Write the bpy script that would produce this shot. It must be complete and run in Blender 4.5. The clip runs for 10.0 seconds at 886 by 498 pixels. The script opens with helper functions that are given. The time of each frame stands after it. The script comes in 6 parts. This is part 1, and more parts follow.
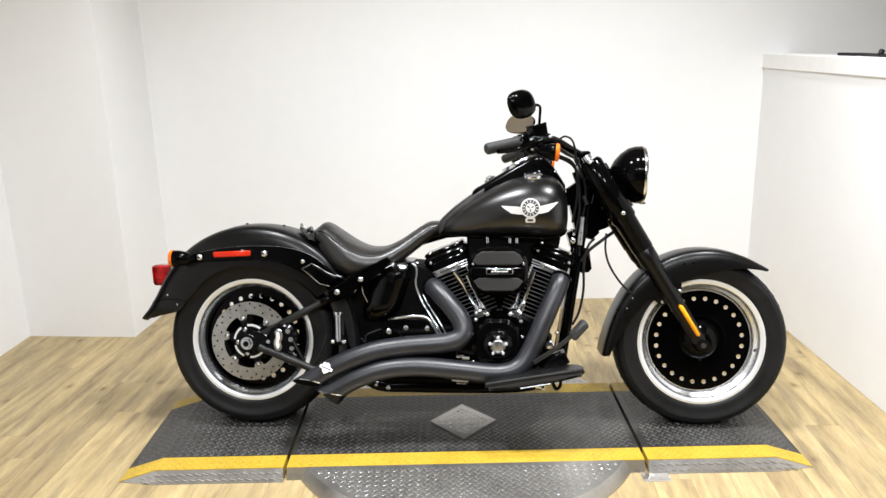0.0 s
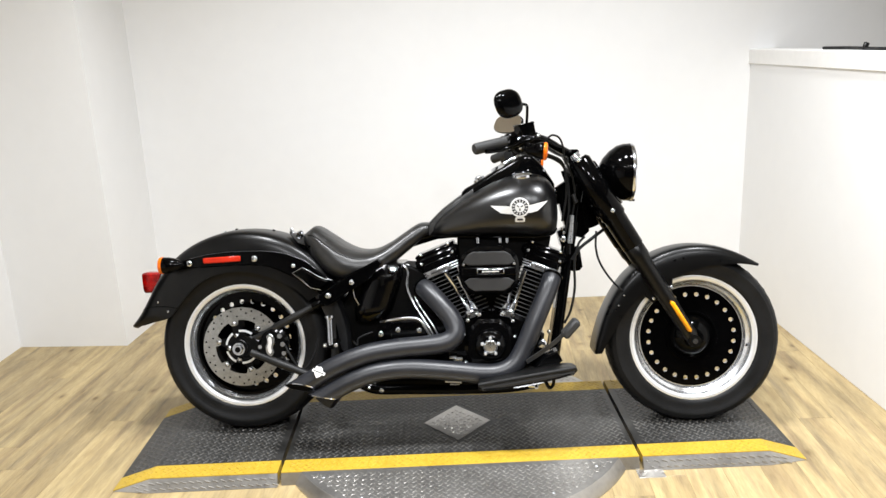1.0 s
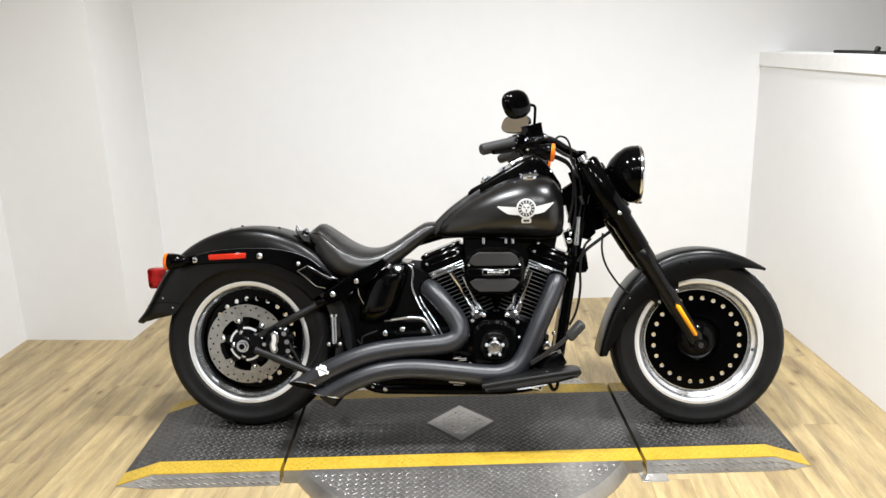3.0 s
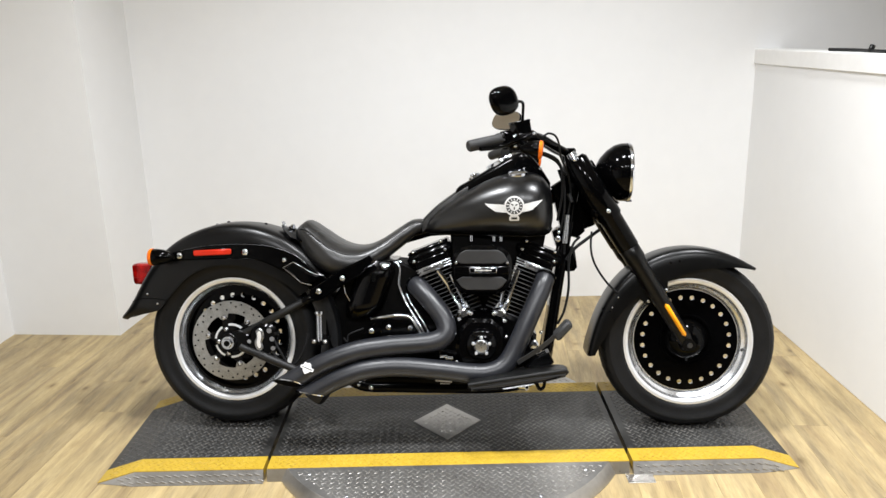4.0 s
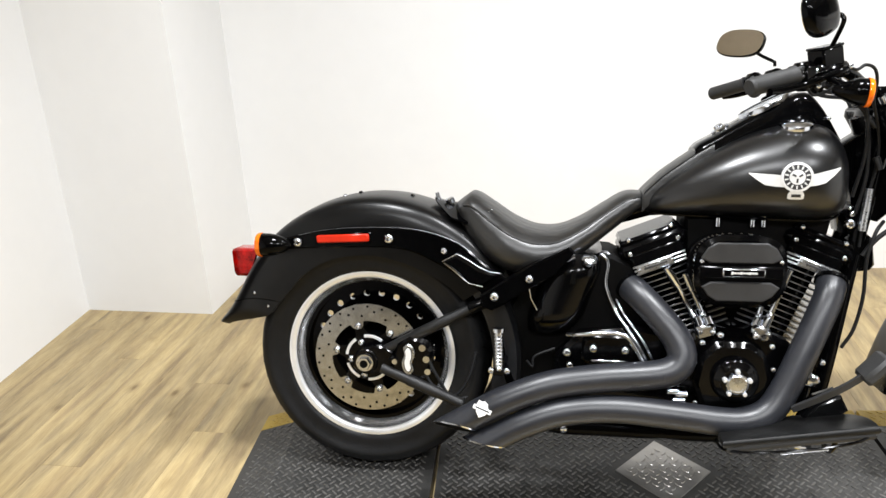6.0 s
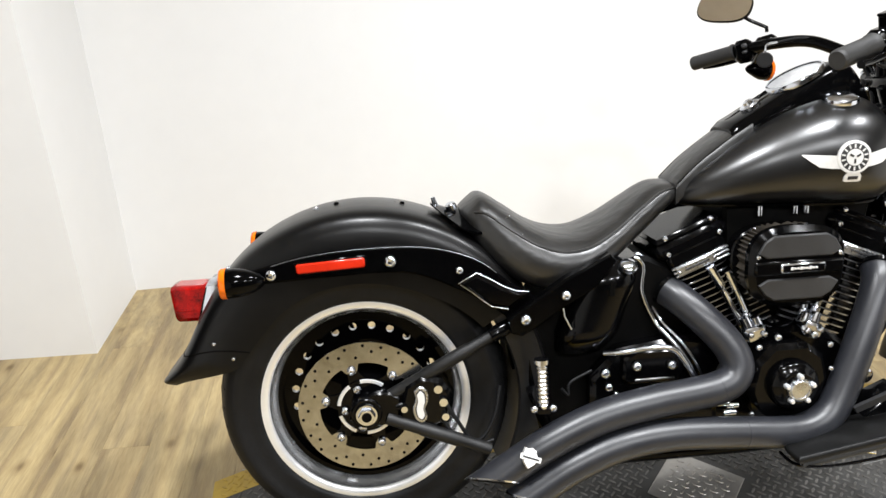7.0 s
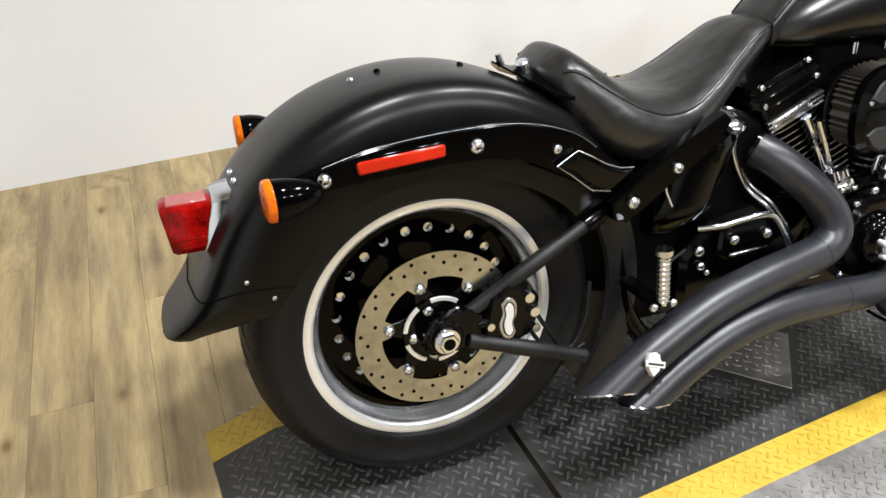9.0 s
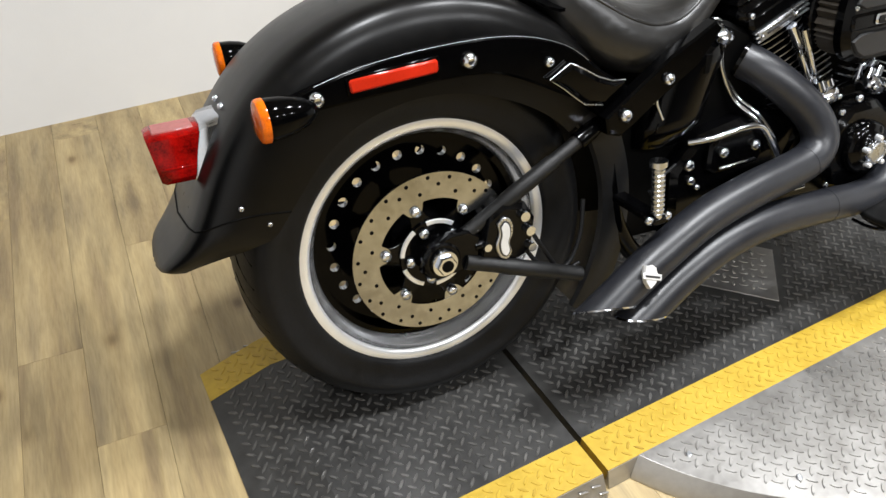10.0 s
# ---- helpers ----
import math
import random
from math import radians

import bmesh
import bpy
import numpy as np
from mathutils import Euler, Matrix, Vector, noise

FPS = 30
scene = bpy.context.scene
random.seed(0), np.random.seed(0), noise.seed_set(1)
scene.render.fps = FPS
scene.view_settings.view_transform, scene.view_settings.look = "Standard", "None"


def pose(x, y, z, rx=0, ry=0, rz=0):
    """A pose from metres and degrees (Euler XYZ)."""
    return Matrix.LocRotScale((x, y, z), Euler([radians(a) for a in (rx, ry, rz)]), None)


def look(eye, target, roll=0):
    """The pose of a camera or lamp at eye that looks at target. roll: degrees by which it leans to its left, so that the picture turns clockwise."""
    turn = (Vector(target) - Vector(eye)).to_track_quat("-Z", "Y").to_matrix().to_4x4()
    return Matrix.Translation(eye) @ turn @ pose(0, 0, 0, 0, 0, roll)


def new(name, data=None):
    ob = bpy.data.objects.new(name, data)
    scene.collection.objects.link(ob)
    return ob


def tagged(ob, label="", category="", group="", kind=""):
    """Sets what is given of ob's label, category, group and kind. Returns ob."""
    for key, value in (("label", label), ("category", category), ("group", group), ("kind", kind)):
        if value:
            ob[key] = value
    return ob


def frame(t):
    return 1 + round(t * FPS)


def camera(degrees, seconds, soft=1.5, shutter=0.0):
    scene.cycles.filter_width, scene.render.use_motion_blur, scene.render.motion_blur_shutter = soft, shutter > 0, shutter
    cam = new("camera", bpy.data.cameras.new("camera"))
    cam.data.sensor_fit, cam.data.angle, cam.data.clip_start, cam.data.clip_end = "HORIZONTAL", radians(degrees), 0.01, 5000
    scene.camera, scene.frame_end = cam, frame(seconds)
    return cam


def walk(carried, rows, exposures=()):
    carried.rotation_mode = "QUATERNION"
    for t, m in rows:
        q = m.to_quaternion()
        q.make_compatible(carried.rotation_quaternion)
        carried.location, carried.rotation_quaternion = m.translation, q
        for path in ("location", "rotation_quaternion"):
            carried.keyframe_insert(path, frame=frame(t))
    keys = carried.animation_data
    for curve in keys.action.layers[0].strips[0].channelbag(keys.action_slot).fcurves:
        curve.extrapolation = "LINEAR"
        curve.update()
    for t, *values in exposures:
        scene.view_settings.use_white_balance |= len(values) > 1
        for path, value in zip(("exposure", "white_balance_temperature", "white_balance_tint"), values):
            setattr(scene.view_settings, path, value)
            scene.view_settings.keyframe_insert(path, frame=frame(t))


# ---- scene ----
cam = camera(60.0, 10.0)
PATH = [
    (0, (0.122, -2.68, 1.381), (-0.041, -0.756, 0.858), -1.3),
    (0.5, (0.133, -2.68, 1.378), (-0.037, -0.756, 0.861), -2.1),
    (1, (0.134, -2.678, 1.375), (-0.013, -0.751, 0.858), -2.4),
    (1.5, (0.143, -2.677, 1.379), (-0.024, -0.754, 0.857), -1.8),
    (2, (0.124, -2.665, 1.391), (-0.038, -0.742, 0.866), -2.0),
    (2.5, (0.137, -2.669, 1.377), (-0.035, -0.746, 0.855), -1.8),
    (3.8, (0.128, -2.656, 1.399), (-0.013, -0.733, 0.869), -1.5),
    (4, (0.177, -2.637, 1.381), (0.015, -0.716, 0.846), -1.3),
    (4.5, (0.253, -2.562, 1.387), (-0.075, -0.687, 0.771), -0.5),
    (5, (0.114, -2.394, 1.368), (-0.299, -0.539, 0.747), -3.0),
    (5.5, (-0.084, -2.182, 1.369), (-0.384, -0.339, 0.653), -6.2),
    (6, (-0.288, -1.834, 1.321), (-0.622, 0.002, 0.601), -2.6),
    (6.2, (-0.439, -1.739, 1.34), (-0.732, 0.097, 0.603), -2.5),
    (7.3, (-0.798, -1.331, 1.298), (-0.57, 0.454, 0.425), -2.8),
    (7.5, (-0.849, -1.195, 1.303), (-0.624, 0.562, 0.374), -4.2),
    (8, (-0.929, -1.002, 1.335), (-0.665, 0.71, 0.336), -3.1),
    (8.2, (-0.991, -0.987, 1.346), (-0.681, 0.721, 0.352), -1.6),
    (8.5, (-1.084, -0.978, 1.326), (-0.612, 0.67, 0.296), -0.9),
    (8.8, (-1.135, -1.007, 1.27), (-0.612, 0.552, 0.131), -0.7),
    (9, (-1.168, -1.023, 1.214), (-0.58, 0.486, 0.039), 1.1),
    (9.5, (-1.224, -1.03, 1.179), (-0.617, 0.388, -0.094), 1.7),
    (10, (-1.217, -1.026, 1.165), (-0.581, 0.382, -0.106), 0.4),
]
walk(cam, [(t, look(eye, at, roll)) for t, eye, at, roll in PATH], [
    (0.0, -0.14), (2.5, -0.18), (4.0, -0.32), (4.5, -0.32), (5.0, -0.22), (5.5, -0.08), (6.2, 0.0), (7.3, -0.06), (8.0, -0.14), (8.5, -0.20), (9.0, -0.24), (10.0, -0.36)])

# ---- light ----
ROOM = pose(0, 0, 0, 0, 0, 4.1)               # the room and the lift stand turned a little to the bike
LIFT = pose(-0.039, -0.066, 0, 0, 0, 4.75)
SIDE = pose(-2.327, 0.848, 0, 0, 0, 3.2)      # foot of the side wall, where the pillar meets it
FLOOR = -0.042                                # the deck's top is at z = 0
CEIL = 2.75

world = bpy.data.worlds.new("world")
world.use_nodes = True
world.node_tree.nodes["Background"].inputs[0].default_value = (0.9, 0.92, 1.0, 1)
world.node_tree.nodes["Background"].inputs[1].default_value = 0.02
scene.world = world
scene.view_settings.exposure = 0.0


# ---- materials ----
def material(name, color, rough=0.5, metal=0.0, coat=0.0, spec=0.5):
    m = bpy.data.materials.new(name)
    m.use_nodes = True
    b = m.node_tree.nodes["Principled BSDF"]
    b.inputs["Base Color"].default_value = (*color, 1)
    b.inputs["Roughness"].default_value = rough
    b.inputs["Metallic"].default_value = metal
    b.inputs["Coat Weight"].default_value = coat
    b.inputs["Coat Roughness"].default_value = 0.04
    b.inputs["Specular IOR Level"].default_value = spec
    return m


def nodes_of(m):
    return m.node_tree.nodes, m.node_tree.links, m.node_tree.nodes["Principled BSDF"]


def noise_node(m, scale, detail=4.0, stretch=(1, 1, 1), rough=0.55, shift=None):
    n, l, _ = nodes_of(m)
    co, mp, nz = n.new("ShaderNodeTexCoord"), n.new("ShaderNodeMapping"), n.new("ShaderNodeTexNoise")
    mp.inputs["Scale"].default_value = stretch
    nz.inputs["Scale"].default_value, nz.inputs["Detail"].default_value, nz.inputs["Roughness"].default_value = scale, detail, rough
    l.new(co.outputs["Object"], mp.inputs["Vector"])
    if shift is not None:
        l.new(shift, mp.inputs["Location"])
    l.new(mp.outputs["Vector"], nz.inputs["Vector"])
    return nz


def ramp(m, fac, stops):
    n, l, _ = nodes_of(m)
    r = n.new("ShaderNodeValToRGB")
    while len(r.color_ramp.elements) < len(stops):
        r.color_ramp.elements.new(0.5)
    for e, (p, c) in zip(r.color_ramp.elements, stops):
        e.position, e.color = p, (*c, 1) if len(c) == 3 else c
    l.new(fac, r.inputs["Fac"])
    return r


def mottled(name, lo, hi, scale, rough_lo, rough_hi, metal=0.0, bump=0.0, bump_scale=60.0, stretch=(1, 1, 1), coat=0.0, spec=0.5):
    """A surface whose colour and gloss wander at two scales, with fine relief."""
    m = material(name, hi, rough_hi, metal, coat, spec)
    n, l, b = nodes_of(m)
    big, fine = noise_node(m, scale, 5, stretch), noise_node(m, scale * 9, 3, stretch)
    mix = n.new("ShaderNodeMath")
    mix.operation = "MULTIPLY_ADD"
    mix.inputs[1].default_value = 0.4
    l.new(fine.outputs["Fac"], mix.inputs[0])
    half = n.new("ShaderNodeMath")
    half.operation = "MULTIPLY"
    half.inputs[1].default_value = 0.6
    l.new(big.outputs["Fac"], half.inputs[0])
    l.new(half.outputs[0], mix.inputs[2])
    l.new(ramp(m, mix.outputs[0], [(0.32, lo), (0.66, hi)]).outputs["Color"], b.inputs["Base Color"])
    rr = ramp(m, mix.outputs[0], [(0.3, (rough_lo,) * 3), (0.7, (rough_hi,) * 3)])
    l.new(rr.outputs["Color"], b.inputs["Roughness"])
    if bump:
        bp, nz = n.new("ShaderNodeBump"), noise_node(m, bump_scale, 3, stretch)
        bp.inputs["Strength"].default_value, bp.inputs["Distance"].default_value = bump, 0.002
        l.new(nz.outputs["Fac"], bp.inputs["Height"])
        l.new(bp.outputs["Normal"], b.inputs["Normal"])
    return m


WALL = mottled("wall_paint", (0.745, 0.745, 0.742), (0.775, 0.775, 0.77), 1.3, 0.55, 0.68, bump=0.12, bump_scale=220)
# for walls out of view, kept dark to lower reflections and fill light
WALL_UNSEEN = mottled("unseen_dark_wall", (0.085, 0.085, 0.087), (0.12, 0.12, 0.122), 1.1, 0.6, 0.7)
CEILING = mottled("ceiling_paint", (0.44, 0.425, 0.40), (0.52, 0.505, 0.48), 2.0, 0.7, 0.8)
CAP = mottled("cap_paint", (0.72, 0.715, 0.7), (0.8, 0.795, 0.78), 3.0, 0.35, 0.5)
FIXTURE = material("fixture_enamel", (0.8, 0.8, 0.8), 0.4)
SATIN = mottled("satin_black_paint", (0.0008, 0.0008, 0.0009), (0.0017, 0.0017, 0.0018), 5.0, 0.26, 0.34, bump=0.004, bump_scale=500, spec=0.25)
DENIM = mottled("denim_black_paint", (0.0010, 0.0010, 0.0012), (0.0022, 0.0022, 0.0025), 5.0, 0.29, 0.32, spec=0.62)
GLOSS = mottled("gloss_black_enamel", (0.0005, 0.0005, 0.0006), (0.0011, 0.0011, 0.0012), 6.0, 0.06, 0.11, spec=0.09)
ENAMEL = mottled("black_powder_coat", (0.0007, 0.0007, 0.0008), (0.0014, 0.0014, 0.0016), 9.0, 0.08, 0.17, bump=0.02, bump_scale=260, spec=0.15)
BARREL = mottled("mirror_polished_aluminium", (0.80, 0.815, 0.84), (0.90, 0.915, 0.94), 1.5, 0.20, 0.30, metal=0.92)
TEXTURED = mottled("wrinkle_black", (0.004, 0.004, 0.004), (0.009, 0.009, 0.009), 14.0, 0.36, 0.5, bump=0.25, bump_scale=900, spec=0.3)
PLASTIC = mottled("black_plastic", (0.0025, 0.0025, 0.0025), (0.005, 0.005, 0.005), 18.0, 0.34, 0.48, bump=0.1, bump_scale=500, spec=0.3)
MUDGUARD = mottled("moulded_mudguard", (0.0045, 0.0047, 0.0053), (0.0085, 0.0088, 0.0097), 8.0, 0.30, 0.42, bump=0.05, bump_scale=300, spec=0.32)
RUBBER = mottled("tyre_rubber", (0.0034, 0.0035, 0.0038), (0.0076, 0.0078, 0.0084), 9.0, 0.40, 0.58, bump=0.2, bump_scale=160, spec=0.19)
GRIP = mottled("grip_rubber", (0.008, 0.008, 0.008), (0.017, 0.017, 0.017), 26.0, 0.55, 0.7, bump=0.4, bump_scale=420)
LEATHER = mottled("black_leather", (0.004, 0.0038, 0.0036), (0.009, 0.0087, 0.0083), 7.0, 0.30, 0.42, bump=0.03, bump_scale=240, spec=0.60)
creases = noise_node(LEATHER, 16.0, 2, (1.0, 1.7, 1.4), 0.45)
crease_bump = nodes_of(LEATHER)[0].new("ShaderNodeBump")
crease_bump.inputs["Strength"].default_value, crease_bump.inputs["Distance"].default_value = 0.30, 0.010
nodes_of(LEATHER)[1].new(creases.outputs["Fac"], crease_bump.inputs["Height"])
nodes_of(LEATHER)[1].new(nodes_of(LEATHER)[2].inputs["Normal"].links[0].from_node.outputs["Normal"], crease_bump.inputs["Normal"])
nodes_of(LEATHER)[1].new(crease_bump.outputs["Normal"], nodes_of(LEATHER)[2].inputs["Normal"])
EXHAUST = mottled("ceramic_charcoal", (0.0085, 0.0092, 0.0118), (0.0145, 0.0155, 0.0192), 12.0, 0.33, 0.43, bump=0.05, bump_scale=600, spec=0.52)
CHARCOAL = mottled("charcoal_panel", (0.011, 0.011, 0.0115), (0.020, 0.020, 0.021), 20.0, 0.46, 0.58)
CHROME = mottled("chrome", (0.58, 0.61, 0.67), (0.70, 0.73, 0.79), 10.0, 0.09, 0.20, metal=1.0)
POLISHED = mottled("polished_aluminium", (0.78, 0.80, 0.83), (0.88, 0.90, 0.93), 4.0, 0.34, 0.40, metal=0.7)
STEEL = mottled("brake_steel", (0.27, 0.268, 0.255), (0.52, 0.53, 0.535), 6.0, 0.14, 0.27, metal=1.0, bump=0.05, bump_scale=500)
FIN_EDGE = mottled("machined_edge", (0.46, 0.48, 0.51), (0.61, 0.63, 0.66), 30.0, 0.22, 0.35, metal=1.0)
FIN_DULL = mottled("dull_machined_edge", (0.24, 0.25, 0.265), (0.36, 0.37, 0.39), 30.0, 0.28, 0.38, metal=1.0)
SILVER = mottled("silver_badge", (0.6, 0.6, 0.59), (0.7, 0.7, 0.69), 20.0, 0.4, 0.5, metal=0.25)
TREADPLATE = mottled("tread_aluminium", (0.33, 0.318, 0.30), (0.44, 0.428, 0.41), 7.0, 0.25, 0.38, metal=0.85, bump=0.1, bump_scale=90)
DECK = mottled("worn_black_deck", (0.006, 0.0058, 0.0055), (0.035, 0.034, 0.032), 3.2, 0.32, 0.52, bump=0.2, bump_scale=120)
LUG = mottled("worn_lug_edges", (0.035, 0.034, 0.032), (0.15, 0.145, 0.136), 5.0, 0.30, 0.48, metal=0.35)
YELLOW = mottled("yellow_paint", (0.36, 0.235, 0.017), (0.50, 0.335, 0.030), 7.0, 0.38, 0.55, bump=0.15, bump_scale=110)
YELLOW_LUG = mottled("mottled_yellow_paint", (0.30, 0.19, 0.018), (0.54, 0.36, 0.033), 9.0, 0.34, 0.52, bump=0.15, bump_scale=110)
PATENT = material("patent_black", (0.0007, 0.0007, 0.0008), 0.05, spec=0.22)
DARKWOOD = mottled("dark_stained_wood", (0.018, 0.010, 0.006), (0.05, 0.028, 0.018), 6.0, 0.3, 0.45, stretch=(1, 1, 8))
FILTER = mottled("filter_cloth", (0.018, 0.014, 0.010), (0.042, 0.034, 0.024), 30.0, 0.6, 0.8)
# near-black for hidden parts; in holes and bores it paints their shade
DARK = material("black_and_recess_shade", (0.0008, 0.0008, 0.0008), 0.6, spec=0.06)
MIRROR = material("mirror_glass", (0.88, 0.82, 0.74), 0.03, 1.0)


def lens_material(name, color, rough=0.12):
    m = mottled(name, tuple(0.75 * c for c in color), color, 30.0, rough, rough + 0.1, spec=0.2)
    nodes_of(m)[2].inputs["Subsurface Weight"].default_value = 0.05
    nodes_of(m)[2].inputs["Subsurface Radius"].default_value = (0.01, 0.005, 0.003)
    return m


# the dark-to-bright red mottle paints light caught in the lens's inner facets
RED = mottled("red_lens", (0.045, 0.0006, 0.0005), (0.40, 0.0045, 0.003), 34.0, 0.05, 0.10, spec=0.42)
nodes_of(RED)[2].inputs["Transmission Weight"].default_value = 0.15
nodes_of(RED)[2].inputs["Specular IOR Level"].default_value = 0.12
RED_REFLECTOR = lens_material("red_reflector", (0.50, 0.022, 0.007))
# same here: light and dark of the lens pattern, mottled into the amber
AMBER = mottled("amber_lens", (0.40, 0.062, 0.002), (0.86, 0.180, 0.006), 70.0, 0.10, 0.18, spec=0.3)
AMBER_REFLECTOR = lens_material("amber_reflector", (0.92, 0.36, 0.012))
PALE_RED = lens_material("pale_red_window", (0.36, 0.11, 0.10))
CLEAR = material("clear_lens", (0.75, 0.77, 0.8), 0.06, 0.0, 0.8)
DIAL = mottled("dial_glass", (0.24, 0.245, 0.25), (0.32, 0.325, 0.33), 12.0, 0.10, 0.2)


def plank_material():
    m = material("oak_vinyl", (0.45, 0.34, 0.21), 0.42)
    n, l, b = nodes_of(m)
    info, scale = n.new("ShaderNodeObjectInfo"), n.new("ShaderNodeVectorMath")
    scale.operation = "SCALE"
    scale.inputs[0].default_value = (37.0, 53.0, 11.0)
    l.new(info.outputs["Random"], scale.inputs["Scale"])
    strips = noise_node(m, 7.0, 3, (3.0, 0.24, 1.0), 0.5, scale.outputs[0])
    patch = noise_node(m, 10.0, 5, (2.0, 0.26, 1.0), 0.6, scale.outputs[0])
    fine = noise_node(m, 60.0, 4, (4.0, 0.35, 1.0), 0.6, scale.outputs[0])
    base = ramp(m, strips.outputs["Fac"], [(0.34, (0.276, 0.206, 0.111)), (0.45, (0.362, 0.277, 0.141)), (0.58, (0.424, 0.332, 0.175)), (0.70, (0.308, 0.239, 0.132))])
    grey = ramp(m, patch.outputs["Fac"], [(0.36, (0.73, 0.725, 0.73)), (0.48, (0.95, 0.945, 0.93)), (0.66, (1.14, 1.13, 1.10))])
    streak = ramp(m, fine.outputs["Fac"], [(0.3, (0.84, 0.825, 0.80)), (0.6, (1.0, 1.0, 1.0))])
    each = ramp(m, info.outputs["Random"], [(0.0, (0.88, 0.865, 0.85)), (0.5, (1.0, 0.99, 0.97)), (1.0, (1.08, 1.07, 1.04))])
    co, mp, knots = n.new("ShaderNodeTexCoord"), n.new("ShaderNodeMapping"), n.new("ShaderNodeTexVoronoi")
    mp.inputs["Scale"].default_value = (1.0, 0.6, 1.0)
    knots.inputs["Scale"].default_value = 6.5
    l.new(co.outputs["Object"], mp.inputs["Vector"])
    l.new(scale.outputs[0], mp.inputs["Location"])
    l.new(mp.outputs["Vector"], knots.inputs["Vector"])
    knot = ramp(m, knots.outputs["Distance"], [(0.03, (0.42, 0.36, 0.30)), (0.10, (0.86, 0.84, 0.81)), (0.17, (1.0, 1.0, 1.0))])
    out = base.outputs["Color"]
    for other in (grey, streak, each, knot):
        mx = n.new("ShaderNodeMix")
        mx.data_type, mx.blend_type = "RGBA", "MULTIPLY"
        mx.inputs["Factor"].default_value = 1.0
        l.new(out, mx.inputs["A"])
        l.new(other.outputs["Color"], mx.inputs["B"])
        out = mx.outputs["Result"]
    l.new(out, b.inputs["Base Color"])
    l.new(ramp(m, fine.outputs["Fac"], [(0.3, (0.52,) * 3), (0.7, (0.36,) * 3)]).outputs["Color"], b.inputs["Roughness"])
    bp = n.new("ShaderNodeBump")
    bp.inputs["Strength"].default_value, bp.inputs["Distance"].default_value = 0.12, 0.001
    l.new(fine.outputs["Fac"], bp.inputs["Height"])
    l.new(bp.outputs["Normal"], b.inputs["Normal"])
    return m


PLANK = plank_material()


